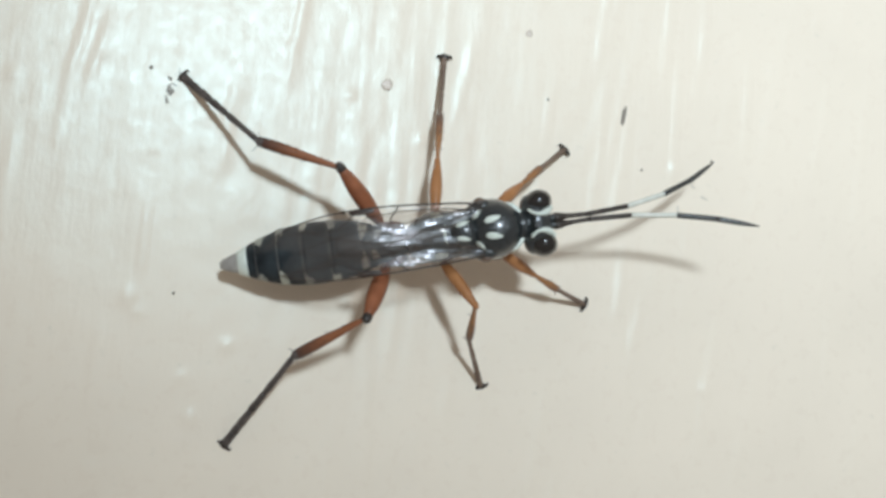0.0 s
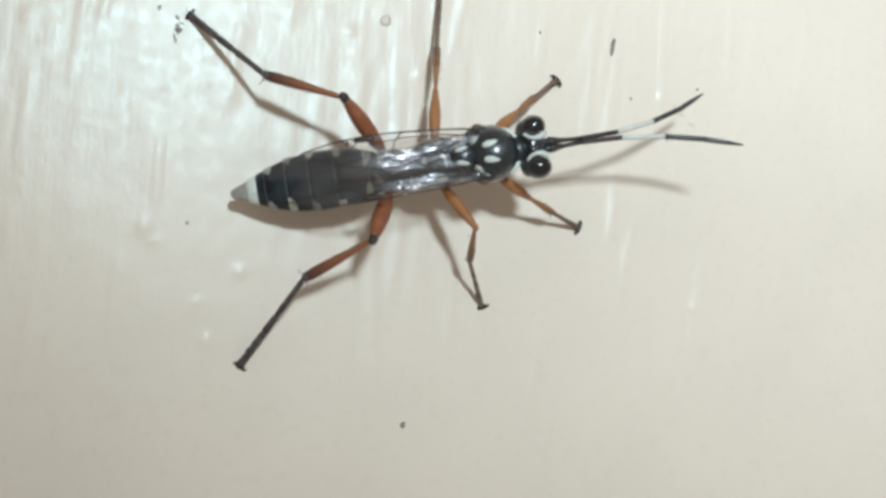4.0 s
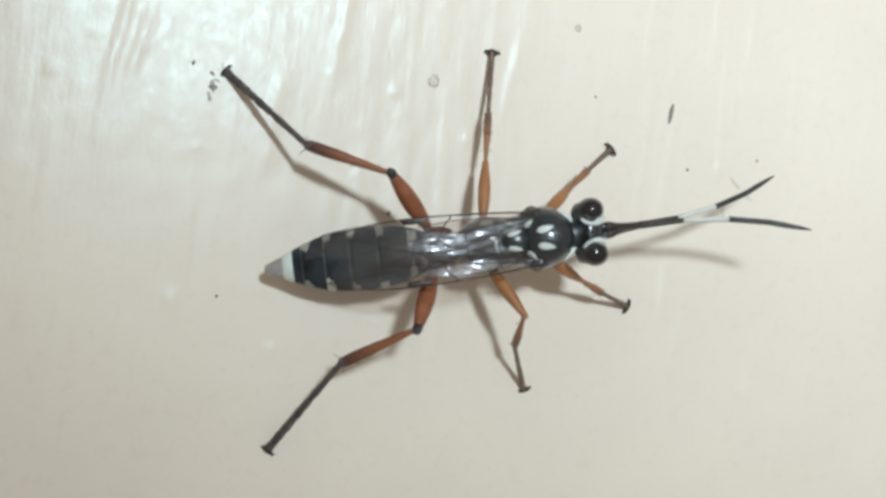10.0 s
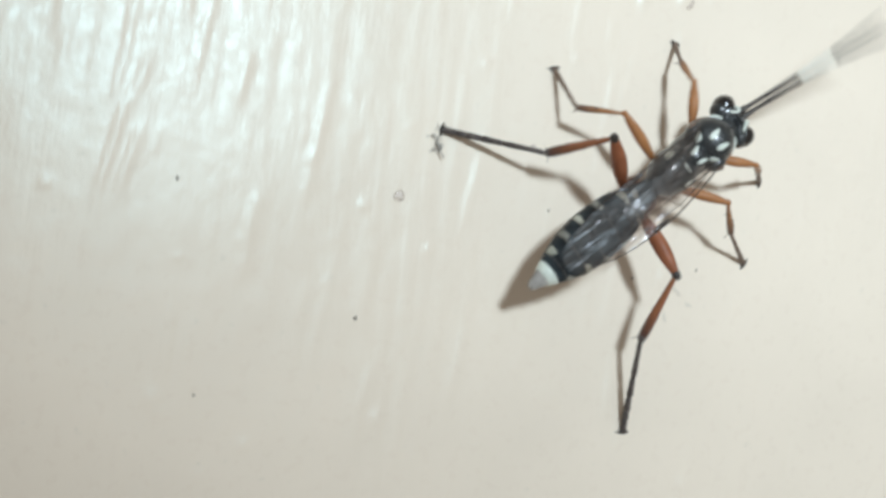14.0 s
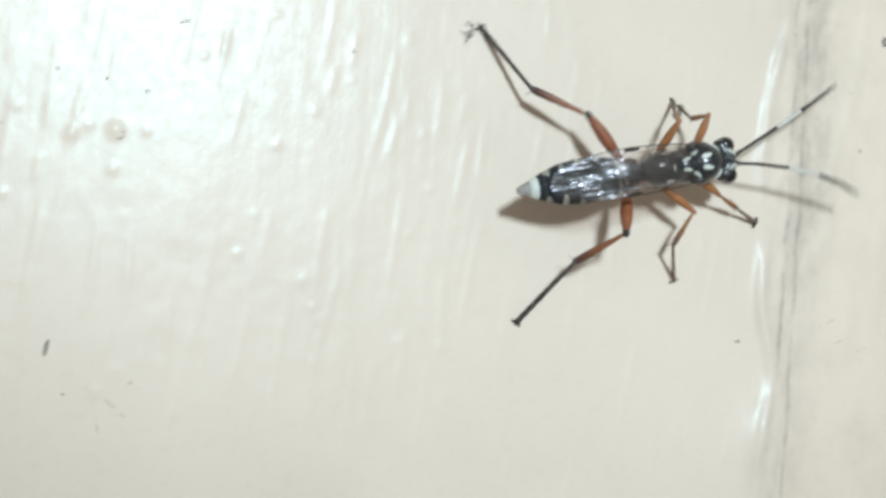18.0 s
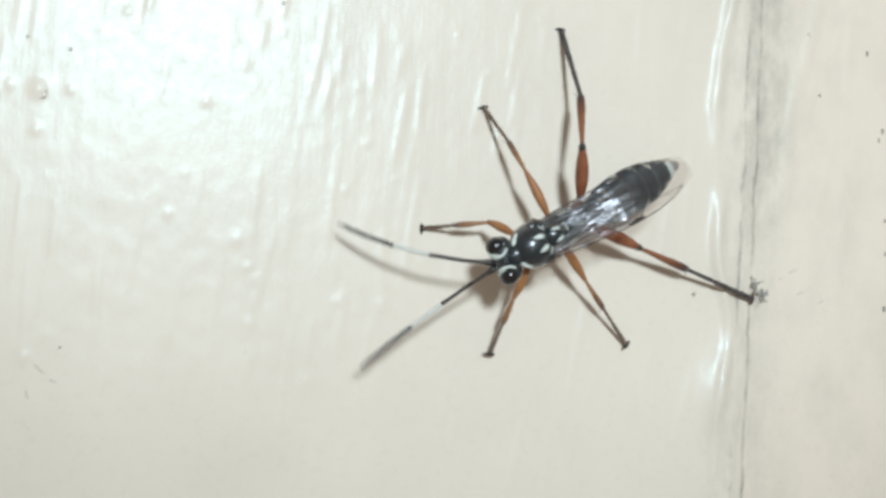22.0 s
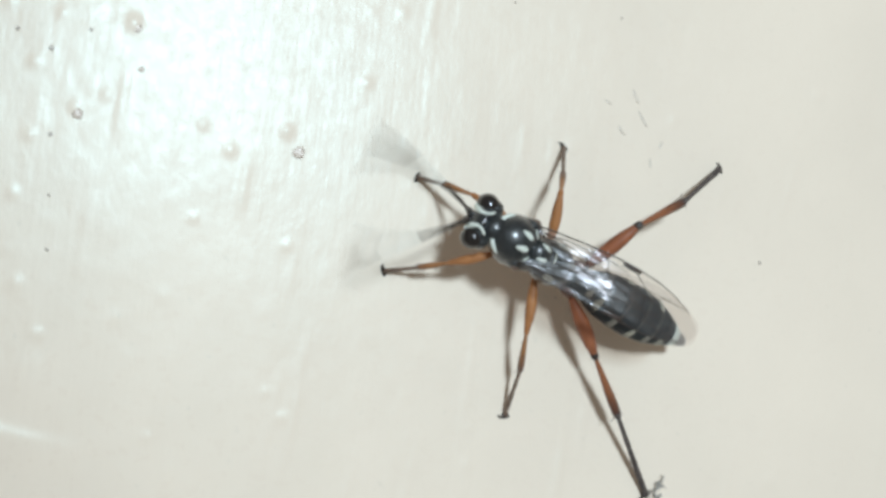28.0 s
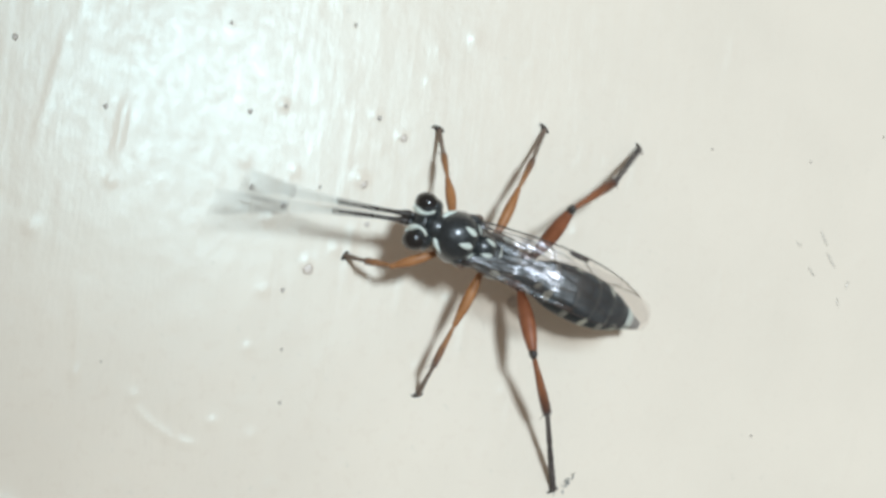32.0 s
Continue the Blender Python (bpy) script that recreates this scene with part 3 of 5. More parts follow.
lump("splinter", 16.0, 10.7, (0.09, 0.34), DIRT, "thin dark splinter stuck in the ivory paint", "splinter", -8, 0.05)
for u, v, r in SPECKS:
    r *= 1.45 if u > 52 else 1.0
    lump("dirt_speck", u, v, (r * 0.62, r * 1.05) if u > 52 else (r * 0.75, r * 0.85), DIRT if u > 45 or v < 12 else FAINT, "tiny dark dirt speck on the ivory paint", "speck")
for u, v, long, turn in SCUFFS:
    lump("scuff", u, v, (0.055, long), SCUFFED, "faint grey scuff on the ivory paint", "scuff", turn, 0.012)
for u, v, r in BROWN_SPOTS:
    lump("brown_spot", u, v, (r * 0.7, r * 0.6), RUST, "faint brown spot under the ivory paint", "stain", 20, 0.024)


# ---- the wasp; its own space: x ahead, y to its left, z off its back, in millimetres ----
wasp = tagged(new("wasp"), "black ichneumon wasp with white marks and orange legs on painted door", "wasp")
HIP = {"front": (0.0, 0.70, -0.80), "middle": (-2.0, 0.62, -0.95), "hind": (-3.75, 0.65, -0.80)}
LENGTHS = {"front": (1.75, 1.5, 1.7), "middle": (2.2, 1.85, 2.4), "hind": (2.6, 2.9, 4.0)}


def build_thorax():
    dome, dome_r = (-0.08, 0, -0.12), (0.93, 1.0, 0.94)
    bm = ball(dome, dome_r, rough=0.04)
    for v in bm.verts:
        # the back plate narrows to the neck
        ahead = max(0.0, v.co.x + 0.08) / 0.93
        v.co.y *= 1 - 0.18 * ahead**1.5
        v.co.x += 0.10 * ahead
    part("scutum", bm, BLACK, wasp, "glossy black back plate")
    part("breast", ball((-0.7, 0, -0.50), (1.5, 0.84, 0.76), rough=0.05), BLACK, wasp)
    part("propodeum", ball((-1.95, 0, -0.25), (1.15, 0.88, 0.78), rough=0.06), BLACK, wasp)
    shield, shield_r = (-1.12, 0, 0.30), (0.50, 0.52, 0.40)
    part("scutellum", ball(shield, shield_r, rough=0.05), BLACK, wasp)
    part("neck", tube([(0.7, 0, -0.2), (0.95, 0, -0.16), (1.25, 0, -0.12)], [0.62, 0.50, 0.38]), BLACK, wasp)
    for side in (1, -1):
        part("shoulder", ball((-0.45, side * 0.76, 0.12), (0.46, 0.26, 0.34), rough=0.08), BLACK, wasp)
        part("back_mark", patch(dome, dome_r, (-0.18, side * 0.28), (0.28, 0.105), 0.02, side * 0.20), WHITE, wasp, "white drop-shaped mark")
        part("shield_mark", patch(shield, shield_r, (-1.16, side * 0.25), (0.24, 0.075), 0.02, side * 0.22), WHITE, wasp, "white shield mark")
        part("shoulder_mark", patch(dome, dome_r, (-0.64, side * 0.53), (0.21, 0.068), 0.05, side * 0.85), WHITE, wasp, "white shoulder mark")
        collar = [(-0.05 + 0.93 * math.cos(a), side * 0.97 * math.sin(a) * (1 - 0.16 * math.cos(a)), 0.02 + 0.12 * math.sin(a)) for a in np.linspace(0.22, 1.12, 9)]
        part("collar_stripe", tube(collar, [0.02, 0.06, 0.085, 0.10, 0.11, 0.105, 0.09, 0.06, 0.02]), WHITE, wasp, "white collar stripe")
        part("tegula", ball((-0.50, side * 0.94, 0.26), (0.19, 0.12, 0.12)), BROWN, wasp, "brown wing-base scale")
        part("flank_spot", ball((-1.95, side * 0.62, 0.22), (0.24, 0.15, 0.14), rough=0.2), CREAM, wasp, "cream flank spot")
    crescent = [(-1.66 - 0.10 * math.cos(a), 0.36 * math.sin(a), 0.50 - 0.10 * abs(math.sin(a))) for a in np.linspace(-1.3, 1.3, 9)]
    part("crescent_mark", tube(crescent, [0.02] + [0.04] * 7 + [0.02]), WHITE, wasp, "white crescent mark")


def build_head():
    """The head turns about the neck at (0.86, 0, 0)."""
    crown, crown_r = Vector((0.40, 0, -0.14)), (0.56, 0.96, 0.62)
    bm = ball(crown, crown_r, rough=0.03)
    for v in bm.verts:
        # hollow behind, where the neck joins
        if v.co.x < 0.2:
            v.co.x += 0.20 * max(0.0, 1 - (v.co.y / 0.55) ** 2)
    head = part("head", bm, BLACK, wasp, "broad black head")
    for side in (1, -1):
        turn = Euler((0, 0, side * 0.3)).to_matrix()
        centre = Vector((0.57, side * 0.69, -0.04))
        part("eye", ball(centre, (0.47, 0.42, 0.46), turn=turn), EYE, head, "large glossy black eye")
        temple, temple_r = Vector((0.29, side * 0.63, -0.12)), (0.33, 0.37, 0.40)
        part("temple", ball(temple, temple_r, rough=0.04), BLACK, head, "black bulge behind the eye")
        ring, wide = [], []
        for a in np.linspace(0.70, 2.95, 19):
            # from before the eye round its inner side to behind it, on the skin of the head
            p = centre + turn @ Vector((0.445 * math.cos(a), -side * 0.420 * math.sin(a), 0.10))
            for c, r in ((crown, crown_r), (temple, temple_r)):
                k = 1 - ((p.x - c.x) / r[0]) ** 2 - ((p.y - c.y) / r[1]) ** 2
                if k > 0:
                    p.z = max(p.z, c.z + r[2] * math.sqrt(k) + 0.005)
            ring.append(p)
            wide.append(0.055 + 0.070 * math.exp(-(((a - 1.25) / 0.55) ** 2)))
        wide[0], wide[-1] = 0.04, 0.012
        part("eye_ring", tube(ring, wide, 8), WHITE, head, "white ring at the inner eye")
        part("antenna_socket", ball((0.96, side * 0.12, -0.02), (0.17, 0.13, 0.14)), BLACK, head)
    part("face", ball((0.66, 0, -0.50), (0.34, 0.46, 0.36), rough=0.05), CREAM, head, "pale lower face")
    for k in (-1, 0, 1):
        part("simple_eye", ball((0.36 + (0.12 if k == 0 else 0), k * 0.13, 0.47), (0.06, 0.06, 0.05), fine=2), EYE, head)
    return head


def girth(x):
    """Half width of the abdomen at x."""
    return float(np.interp(x, [-9.22, -9.1, -8.62, -8.0, -7.2, -6.3, -5.4, -4.7, -4.25, -3.7, -2.7],
                           [0.05, 0.17, 0.34, 0.62, 0.89, 1.01, 0.99, 0.90, 0.76, 0.52, 0.36]))


def drop(x):
    return -0.30 - 0.012 * (x + 6.2) ** 2 + (0.02 if x > -4 else 0)


def build_abdomen():
    cuts = [-2.7, -4.55, -5.55, -6.45, -7.25, -7.98, -8.50, -9.22]
    for i, (a, b) in enumerate(zip(cuts, cuts[1:])):
        rings = []
        for k, x in enumerate(np.linspace(a + (0.10 if i else 0), b, 9)):
            r = girth(x) * (1 + 0.025 * math.sin(math.pi * k / 8)) + (0.012 if k == 7 else 0) - (0.02 if k == 0 else 0)
            rings.append([(x + 0.06 * math.sin(q) ** 2, r * math.cos(q), drop(x) + 0.80 * r * math.sin(q)) for q in (2 * math.pi * n / 28 for n in range(28))])
        last = i == len(cuts) - 2
        name = "tail_tip" if last else "tergite"
        seg = part(name, loft(rings), TAIL if last else BAND, wasp, "small pale brownish tail tip" if last else "dull black abdomen ring")
        if i < 5:
            for side in (1, -1):
                # pale hind corner of the ring
                strip, uneven = [], rng.uniform(0.25, 1.35, 5)
                for k, x in enumerate(np.linspace(b + rng.uniform(0.20, 0.34), b + 0.02, 5)):
                    wide = (0.15, 0.42, 0.52, 0.55, 0.5)[k] * (1.0 if i else 1.4) * uneven[k]
                    r = girth(x) * 1.03 + 0.015
                    q0 = 0.18 if i else 0.55
                    strip.append([(x, side * r * math.cos(q), drop(x) + 0.80 * r * math.sin(q)) for q in np.linspace(q0, q0 + wide + 0.25, 7)])
                bm = bmesh.new()
                made = [[bm.verts.new(p) for p in row] for row in strip]
                for p, q in zip(made, made[1:]):
                    for n in range(6):
                        bm.faces.new((p[n], p[n + 1], q[n + 1], q[n]))
                bmesh.ops.recalc_face_normals(bm, faces=bm.faces)
                bmesh.ops.solidify(bm, geom=bm.faces, thickness=0.02)
                part("corner_mark", bm, CREAM if (i + (side > 0)) % 2 else GREY_MARK, seg, "cream corner mark")
        if i < 5:
            edge = []
            for x in np.linspace(b + 0.045, b + 0.0, 3):
                r = girth(x) * 1.02 + 0.014
                edge.append([(x, r * math.cos(q), drop(x) + 0.80 * r * math.sin(q)) for q in (2 * math.pi * n / 28 for n in range(28))])
            part("hind_rim", loft(edge), RIM_GREY, seg, "thin grey hind rim")
        if i == 0:
            for side in (1, -1):
                # mottled pale spots on the back of the first ring
                x, y = -4.05 + 0.08 * side, side * 0.32
                r = girth(x)
                part("back_spot", patch((x, 0, drop(x)), (2.5, r * 1.02, r * 0.83), (x, y), (0.21, 0.15), 0.03, 0.5 * side), GREY_MARK, seg, "blurred cream spot")
        if i == 5:
            rim = []
            for x in np.linspace(b + 0.24, b - 0.10, 4):
                r = girth(x) * 1.03 + 0.015
                rim.append([(x, r * math.cos(q), drop(x) + 0.80 * r * math.sin(q)) for q in (2 * math.pi * n / 28 for n in range(28))])
            part("white_band", loft(rim), WHITE, seg, "white band before the tail tip")


WING_WIDE = 0.94
WING = [(-0.38, 0.86), (-1.19, 0.97), (-2.38, 1.06), (-3.57, 1.12), (-4.57, 1.14), (-5.56, 1.10), (-6.45, 0.96), (-7.24, 0.66), (-7.80, 0.26), (-7.99, -0.12),
        (-7.80, -0.52), (-7.15, -0.82), (-6.16, -0.97), (-4.96, -0.92), (-3.77, -0.66), (-2.58, -0.30), (-1.48, 0.15), (-0.76, 0.50)]
VEINS = {
    "costal_vein": ([(-0.38, 0.86), (-1.19, 0.97), (-2.38, 1.06), (-3.57, 1.12), (-4.57, 1.14), (-5.56, 1.10), (-6.45, 0.96), (-7.24, 0.66)], 0.045),
    "median_vein": ([(-0.43, 0.80), (-1.48, 0.70), (-2.58, 0.56), (-3.47, 0.44)], 0.035),
    "anal_vein": ([(-0.47, 0.72), (-1.59, 0.40), (-2.68, 0.05), (-3.87, -0.25)], 0.03),
    "cross_vein": ([(-2.58, 0.56), (-2.73, 0.30), (-2.68, 0.05)], 0.03),
    "basal_vein": ([(-3.07, 1.09), (-3.38, 0.75), (-3.47, 0.44), (-3.87, 0.10), (-3.87, -0.25)], 0.03),
    "cubital_vein": ([(-3.47, 0.44), (-4.57, 0.40), (-5.56, 0.25), (-6.75, -0.05)], 0.026),
    "discal_vein": ([(-3.87, 0.10), (-4.87, -0.15), (-5.56, -0.40), (-6.35, -0.75)], 0.026),
    "radial_vein": ([(-4.37, 1.12), (-4.87, 0.75), (-5.16, 0.55), (-6.05, 0.62), (-7.15, 0.66)], 0.028),
    "recurrent_vein": ([(-5.16, 0.33), (-5.26, 0.0), (-5.16, -0.27)], 0.024),
}


def wing_top(x, y, side):
    """Height of the folded wing at (x, side * y): it arches from its root back and down, leans a little and is pleated along its veins."""
    back = -0.4 - x
    rise = float(np.interp(back, [0, 1, 2, 3, 3.6, 4.2, 4.8, 5.6, 6.2, 7.6], [0, 0.28, 0.53, 0.71, 0.75, 0.71, 0.59, 0.37, 0.20, -0.22]))
    pleats = 0.030 * math.sin(6.0 * y + 1.1 * x) + 0.030 * math.sin(2.3 * x - 3.0 * y + 0.4 * side) * min(1.0, max(0.0, back - 1) / 2)
    root = float(smooth_step((y - 0.12) / 0.25) * smooth_step((4.2 - back) / 1.2) * smooth_step(back / 0.4))
    pleats += root * (0.045 * math.sin(8.5 * y) + 0.016 * math.sin(3.6 * x + 5 * y + side))
    return 0.50 + rise + (0.05 if side < 0 else 0.0) + 0.17 * side * y - 0.08 * (y / 1.1) ** 2 + pleats


HINDWING = [(-0.75, 0.70), (-1.7, 0.86), (-3.0, 0.92), (-4.2, 0.84), (-5.0, 0.55), (-5.3, 0.15), (-4.9, -0.25), (-4.0, -0.45), (-2.8, -0.25), (-1.6, 0.15), (-0.95, 0.48)]
HIND_VEINS = {"costal_vein": ([(-0.75, 0.70), (-1.7, 0.86), (-3.0, 0.92), (-4.2, 0.84)], 0.03), "median_vein": ([(-0.85, 0.60), (-2.2, 0.45), (-3.4, 0.30), (-4.7, 0.20)], 0.024)}


def build_wing(side, name="forewing", rim=WING, veins=VEINS, below=0.0):
    wing = tagged(new(name), "clear smoky wing with dark veins" if name == "forewing" else "small clear brownish wing under the forewing")
    wing.parent = wasp
    outline = [Vector((x, side * y * WING_WIDE, 0)) for x, y in rim]
    bm = bmesh.new()
    bm.faces.new([bm.verts.new(p) for p in outline])
    bmesh.ops.triangulate(bm, faces=bm.faces)
    bmesh.ops.subdivide_edges(bm, edges=bm.edges, cuts=13, use_grid_fill=True)
    for v in bm.verts:
        v.co.z = wing_top(v.co.x, side * v.co.y, side) - below
    bmesh.ops.recalc_face_normals(bm, faces=bm.faces)
    part("membrane", bm, MEMBRANE, wing, "clear smoky membrane")
    for vein, (points, r) in veins.items():
        line = []
        for (x0, y0), (x1, y1) in zip(points, points[1:]):
            line += [(x0 + (x1 - x0) * k / 4, y0 + (y1 - y0) * k / 4) for k in range(4)]
        line.append(points[-1])
        line = [(x, y * WING_WIDE) for x, y in line]
        part(vein, tube([(x, side * y, wing_top(x, y, side) - below + 0.01) for x, y in line], [0.72 * r * (1 - 0.5 * k / len(line)) for k in range(len(line))], 6), VEIN, wing)
    if name == "forewing":
        part("wing_spot", ball((-4.30, side * 1.04 * WING_WIDE, wing_top(-4.30, 1.04 * WING_WIDE, side)), (0.42, 0.10, 0.04)), VEIN, wing, "dark spot on the wing's edge")
    return wing


def build_leg(pair, side):
    """Femur, shin and foot, each along its own x from its upper joint."""
    thigh, shin, foot = LENGTHS[pair]
    hind = pair == "hind"
    stout = {"front": 0.20, "middle": 0.21, "hind": 0.295}[pair]
    colour = {"front": ORANGE, "middle": ORANGE, "hind": RED_ORANGE}[pair]
    k = spread(13)
    hip = Vector(HIP[pair]) * 1.0
    hip.y *= side
    root = Vector((hip.x + (0.55 if hind else 0.25), hip.y * 0.55, hip.z + 0.25))
    part("coxa", tube([root, (root + hip) / 2 + Vector((0, 0, -0.04)), hip], [0.30, 0.29 if hind else 0.24, 0.13], 12), DULL_ORANGE if hind else ORANGE, wasp, "orange hip joint")
    bm = tube([(thigh * a, 0, 0.06 * math.sin(math.pi * a)) for a in k], [stout * (0.34 + 0.66 * math.sin(math.pi * min(1, a * 0.93 + 0.02)) ** 0.95) for a in k], 12, flat=1.05)
    femur = part("femur", bm, colour, wasp, "swollen orange thigh")
    part("knee", ball((thigh - 0.02, 0, 0.0), (0.25 if hind else 0.17, stout * 0.56, stout * 0.58)), DARK_LEG if hind else colour, femur, "dark knee" if hind else "")
    thick = 0.175 if hind else 0.125
    tibia = part("tibia", tube([(shin * a, 0, 0) for a in k], [thick * float(np.interp(a, [0, 0.06, 0.3, 0.65, 0.9, 1], [0.40, 0.50, 0.72, 1.05, 1.12, 0.72])) for a in k], 10), HIND_SHIN if hind else PALE_SHIN, wasp, "orange shin" if hind else "tawny shin")
    part("shin_end", tube([(shin * a, 0, 0) for a in (0.93, 0.96, 0.99, 1.02)], [thick * 1.0, thick * 1.02, thick * 0.86, thick * 0.6], 10), TARSUS if hind else BROWN, tibia, "dark shin end")
    spur = 0.75 if hind else 0.42
    for turn in (0.5, -0.4):
        part("spur", tube([(shin * 0.97, 0, 0), (shin * 0.97 + 0.12, spur * 0.5 * turn * side, -0.12), (shin * 0.97 + 0.26, spur * turn * side, -0.20)], [0.026, 0.018, 0.006], 6), TARSUS if hind else PALE_SHIN, tibia)
    bm = bmesh.new()
    for n in range(16 if hind else 10):
        a, q = rng.uniform(0.15, 0.98), rng.uniform(0, 2 * math.pi)
        out = Vector((0, math.cos(q), math.sin(q)))
        root, long = Vector((shin * a, 0, 0)) + out * thick * 0.9, rng.uniform(0.05, 0.11)
        tube([root, root + out * long * 0.6 + Vector((long * 0.5, 0, 0)), root + out * long * 0.9 + Vector((long, 0, 0))], [0.012, 0.009, 0.003], 4, bm)
    part("bristles", bm, DARK_LEG, tibia, "fine dark bristles")
    dark = TARSUS if hind else BROWN
    tarsus = part("tarsus", tube([(0, 0, 0), (0.03, 0, 0)], [thick * 0.5, thick * 0.5], 8), dark, wasp, "dark jointed foot")
    at = 0.0
    for share in (0.42, 0.21, 0.15, 0.09, 0.13):
        end = at + share
        bm = tube([(foot * (at + share * a), 0, 0) for a in (0.0, 0.12, 0.5, 0.85, 1.0)], [(0.100 if hind else 0.075) * f * (1 + 0.35 * at) for f in (0.80, 1.0, 1.0, 1.18, 0.85)], 8)
        part("foot_joint", bm, dark, tarsus)
        at = end
    for s in (1, -1):
        claw = [(foot - 0.06, 0.03 * s, 0), (foot + 0.05, 0.14 * s, 0.04), (foot + 0.10, 0.23 * s, -0.01), (foot + 0.04, 0.28 * s, -0.07)]
        part("claw", tube(claw, [0.07, 0.07, 0.05, 0.02], 6), DARK_LEG, tarsus)
    part("foot_pad", ball((foot + 0.04, 0, 0.02), (0.13, 0.20, 0.10), fine=2), DARK_LEG, tarsus)
    if hind and side == 1:
        bm = bmesh.new()
        for x, y, wide, count in ((0.45, 0.34, 0.36, 9), (0.05, 0.70, 0.16, 4)):
            for n in range(count):
                ball((foot + x + wide * rng.uniform(-1, 1), y + wide * rng.uniform(-0.8, 0.8), rng.uniform(0.0, 0.14)), [rng.uniform(0.05, 0.12) for _ in range(3)], bm, rough=0.6, fine=1)
            for n in range(count + 5):
                a = Vector((foot + x + wide * rng.uniform(-1, 1), y + wide * rng.uniform(-0.8, 0.8), 0.03))
                tube([a, a + Vector((rng.uniform(-0.15, 0.15), rng.uniform(-0.15, 0.15), 0.10)), a + Vector((rng.uniform(-0.35, 0.35), rng.uniform(-0.35, 0.35), 0.04))], [0.016] * 3, 5, bm)
        part("lint", bm, DUST, tarsus, "grey lint stuck to the foot")
    return femur, tibia, tarsus


FEELER = (1.25, 1.50, 1.60, 1.40, 1.45)
FEELER_LOOK = (("antenna_root", DARK_LEG, "dark antenna root"), ("antenna_shaft", DARK_LEG, "dark antenna shaft"), ("antenna_band", PALE, "white antenna band"),
               ("antenna_end", BLACK, "black antenna end"), ("antenna_tip", BLACK, "tapering black antenna tip"))


def build_antenna():
    made, k = [], spread(12)
    for n, (length, (name, material, label)) in enumerate(zip(FEELER, FEELER_LOOK)):
        wide = {0: [0.15, 0.155, 0.14, 0.115, 0.095, 0.085] + [0.078] * 6, 4: [0.098 * (1 - 0.80 * a**3) for a in k]}.get(n, [0.080 + 0.018 * n / 3] * 12)
        wide = [r * (1 + 0.03 * (-1) ** i) for i, r in enumerate(wide)]
        made.append(part(name, tube([(length * a, 0, 0) for a in k], wide, 8), material, wasp, label))
    return made


build_thorax()
HEAD = build_head()
build_abdomen()
WINGS = [(side, build_wing(side, *kind)) for side in (1, -1) for kind in ((), ("hindwing", HINDWING, HIND_VEINS, 0.14))]
LEGS = {f"{pair}_{name}": build_leg(pair, side) for pair in ("front", "middle", "hind") for name, side in (("left", 1), ("right", -1))}
ANTENNAE = {name: build_antenna() for name in ("left", "right")}


# ---- how the wasp moves ----
# seconds, place on the door (across, up, off it), heading, pitch, turn of the head; millimetres and degrees
BODY = [
    (0, 10.56, 5.47, 3.45, 12.7, 12.1, 0),
    (12.2, 10.51, 5.48, 3.45, 12.7, 12.1, 0),
    (12.5, 10.51, 5.48, 3.45, 12.7, 12.1, 20),
    (13, 11.42, 8.72, 3.30, 52.2, 7.5, 8),
    (13.5, 14.96, 10.58, 3.13, 47.2, -1.6, 0),
    (15.5, 27.02, 24.20, 3.19, 34.9, 0.2, -4),
    (16, 30.58, 21.55, 3.14, -7.2, -2, -19),
    (16.5, 30.29, 17.00, 2.87, -38.8, -0.3, -3),
    (17, 34.27, 17.11, 3.04, -33.8, -1.4, -12),
    (18, 44.38, 21.42, 3.15, 14.2, -2.2, -4),
    (19, 50.66, 17.41, 3.40, -22.4, -1.9, -15),
    (19.5, 49.72, 16.00, 3.67, -32.3, 5.7, -7),
    (20, 46.79, 15.24, 3.78, -69, 11.2, -9),
    (20.5, 44.51, 14.85, 3.94, -97.4, 13.4, 2),
    (21, 43.19, 15.66, 3.79, -131.3, 12.1, -6),
    (21.5, 42.44, 14.78, 3.90, -139.3, 13.1, 8),
    (22, 38.97, 14.83, 3.91, -149.7, 13.2, -1),
    (22.5, 36.78, 14.90, 3.80, -157, 8, 2),
    (23, 34.57, 17.32, 3.80, -177.2, 6.4, -6),
    (23.5, 33.54, 17.54, 3.86, -177.4, 12.8, 3),
    (24, 30.44, 14.94, 3.79, -162.5, 9.3, 2),
    (24.5, 28.53, 13.27, 3.94, -158.5, 13.4, 12),
    (25, 28.50, 14.23, 3.79, -163, 10.3, -1),
    (25.5, 26.64, 13.23, 3.79, -160.7, 11.9, 0),
    (27.5, 19.80, 40.50, 4.09, -205.8, 10.7, 2),
    (28, 17.60, 40.37, 4.08, -201.3, 11.3, 0),
    (28.5, 16.00, 43.22, 4.15, -211.1, 12.7, -5),
    (29, 13.66, 41.58, 4.37, -187.1, 14.5, 7),
    (29.5, 12.73, 43.21, 4.38, -202.2, 14.5, -6),
    (30, 11.39, 44.18, 4.23, -207.3, 13.4, 3),
    (30.5, 8.07, 44.13, 4.39, -197.1, 14.6, 11),
    (31, 7.61, 45.87, 4.18, -214.1, 13, -1),
    (31.5, 7.26, 46.75, 4.21, -216.7, 13.2, -1),
    (32, 6.05, 45.07, 4.09, -196.5, 12.3, 3),
]

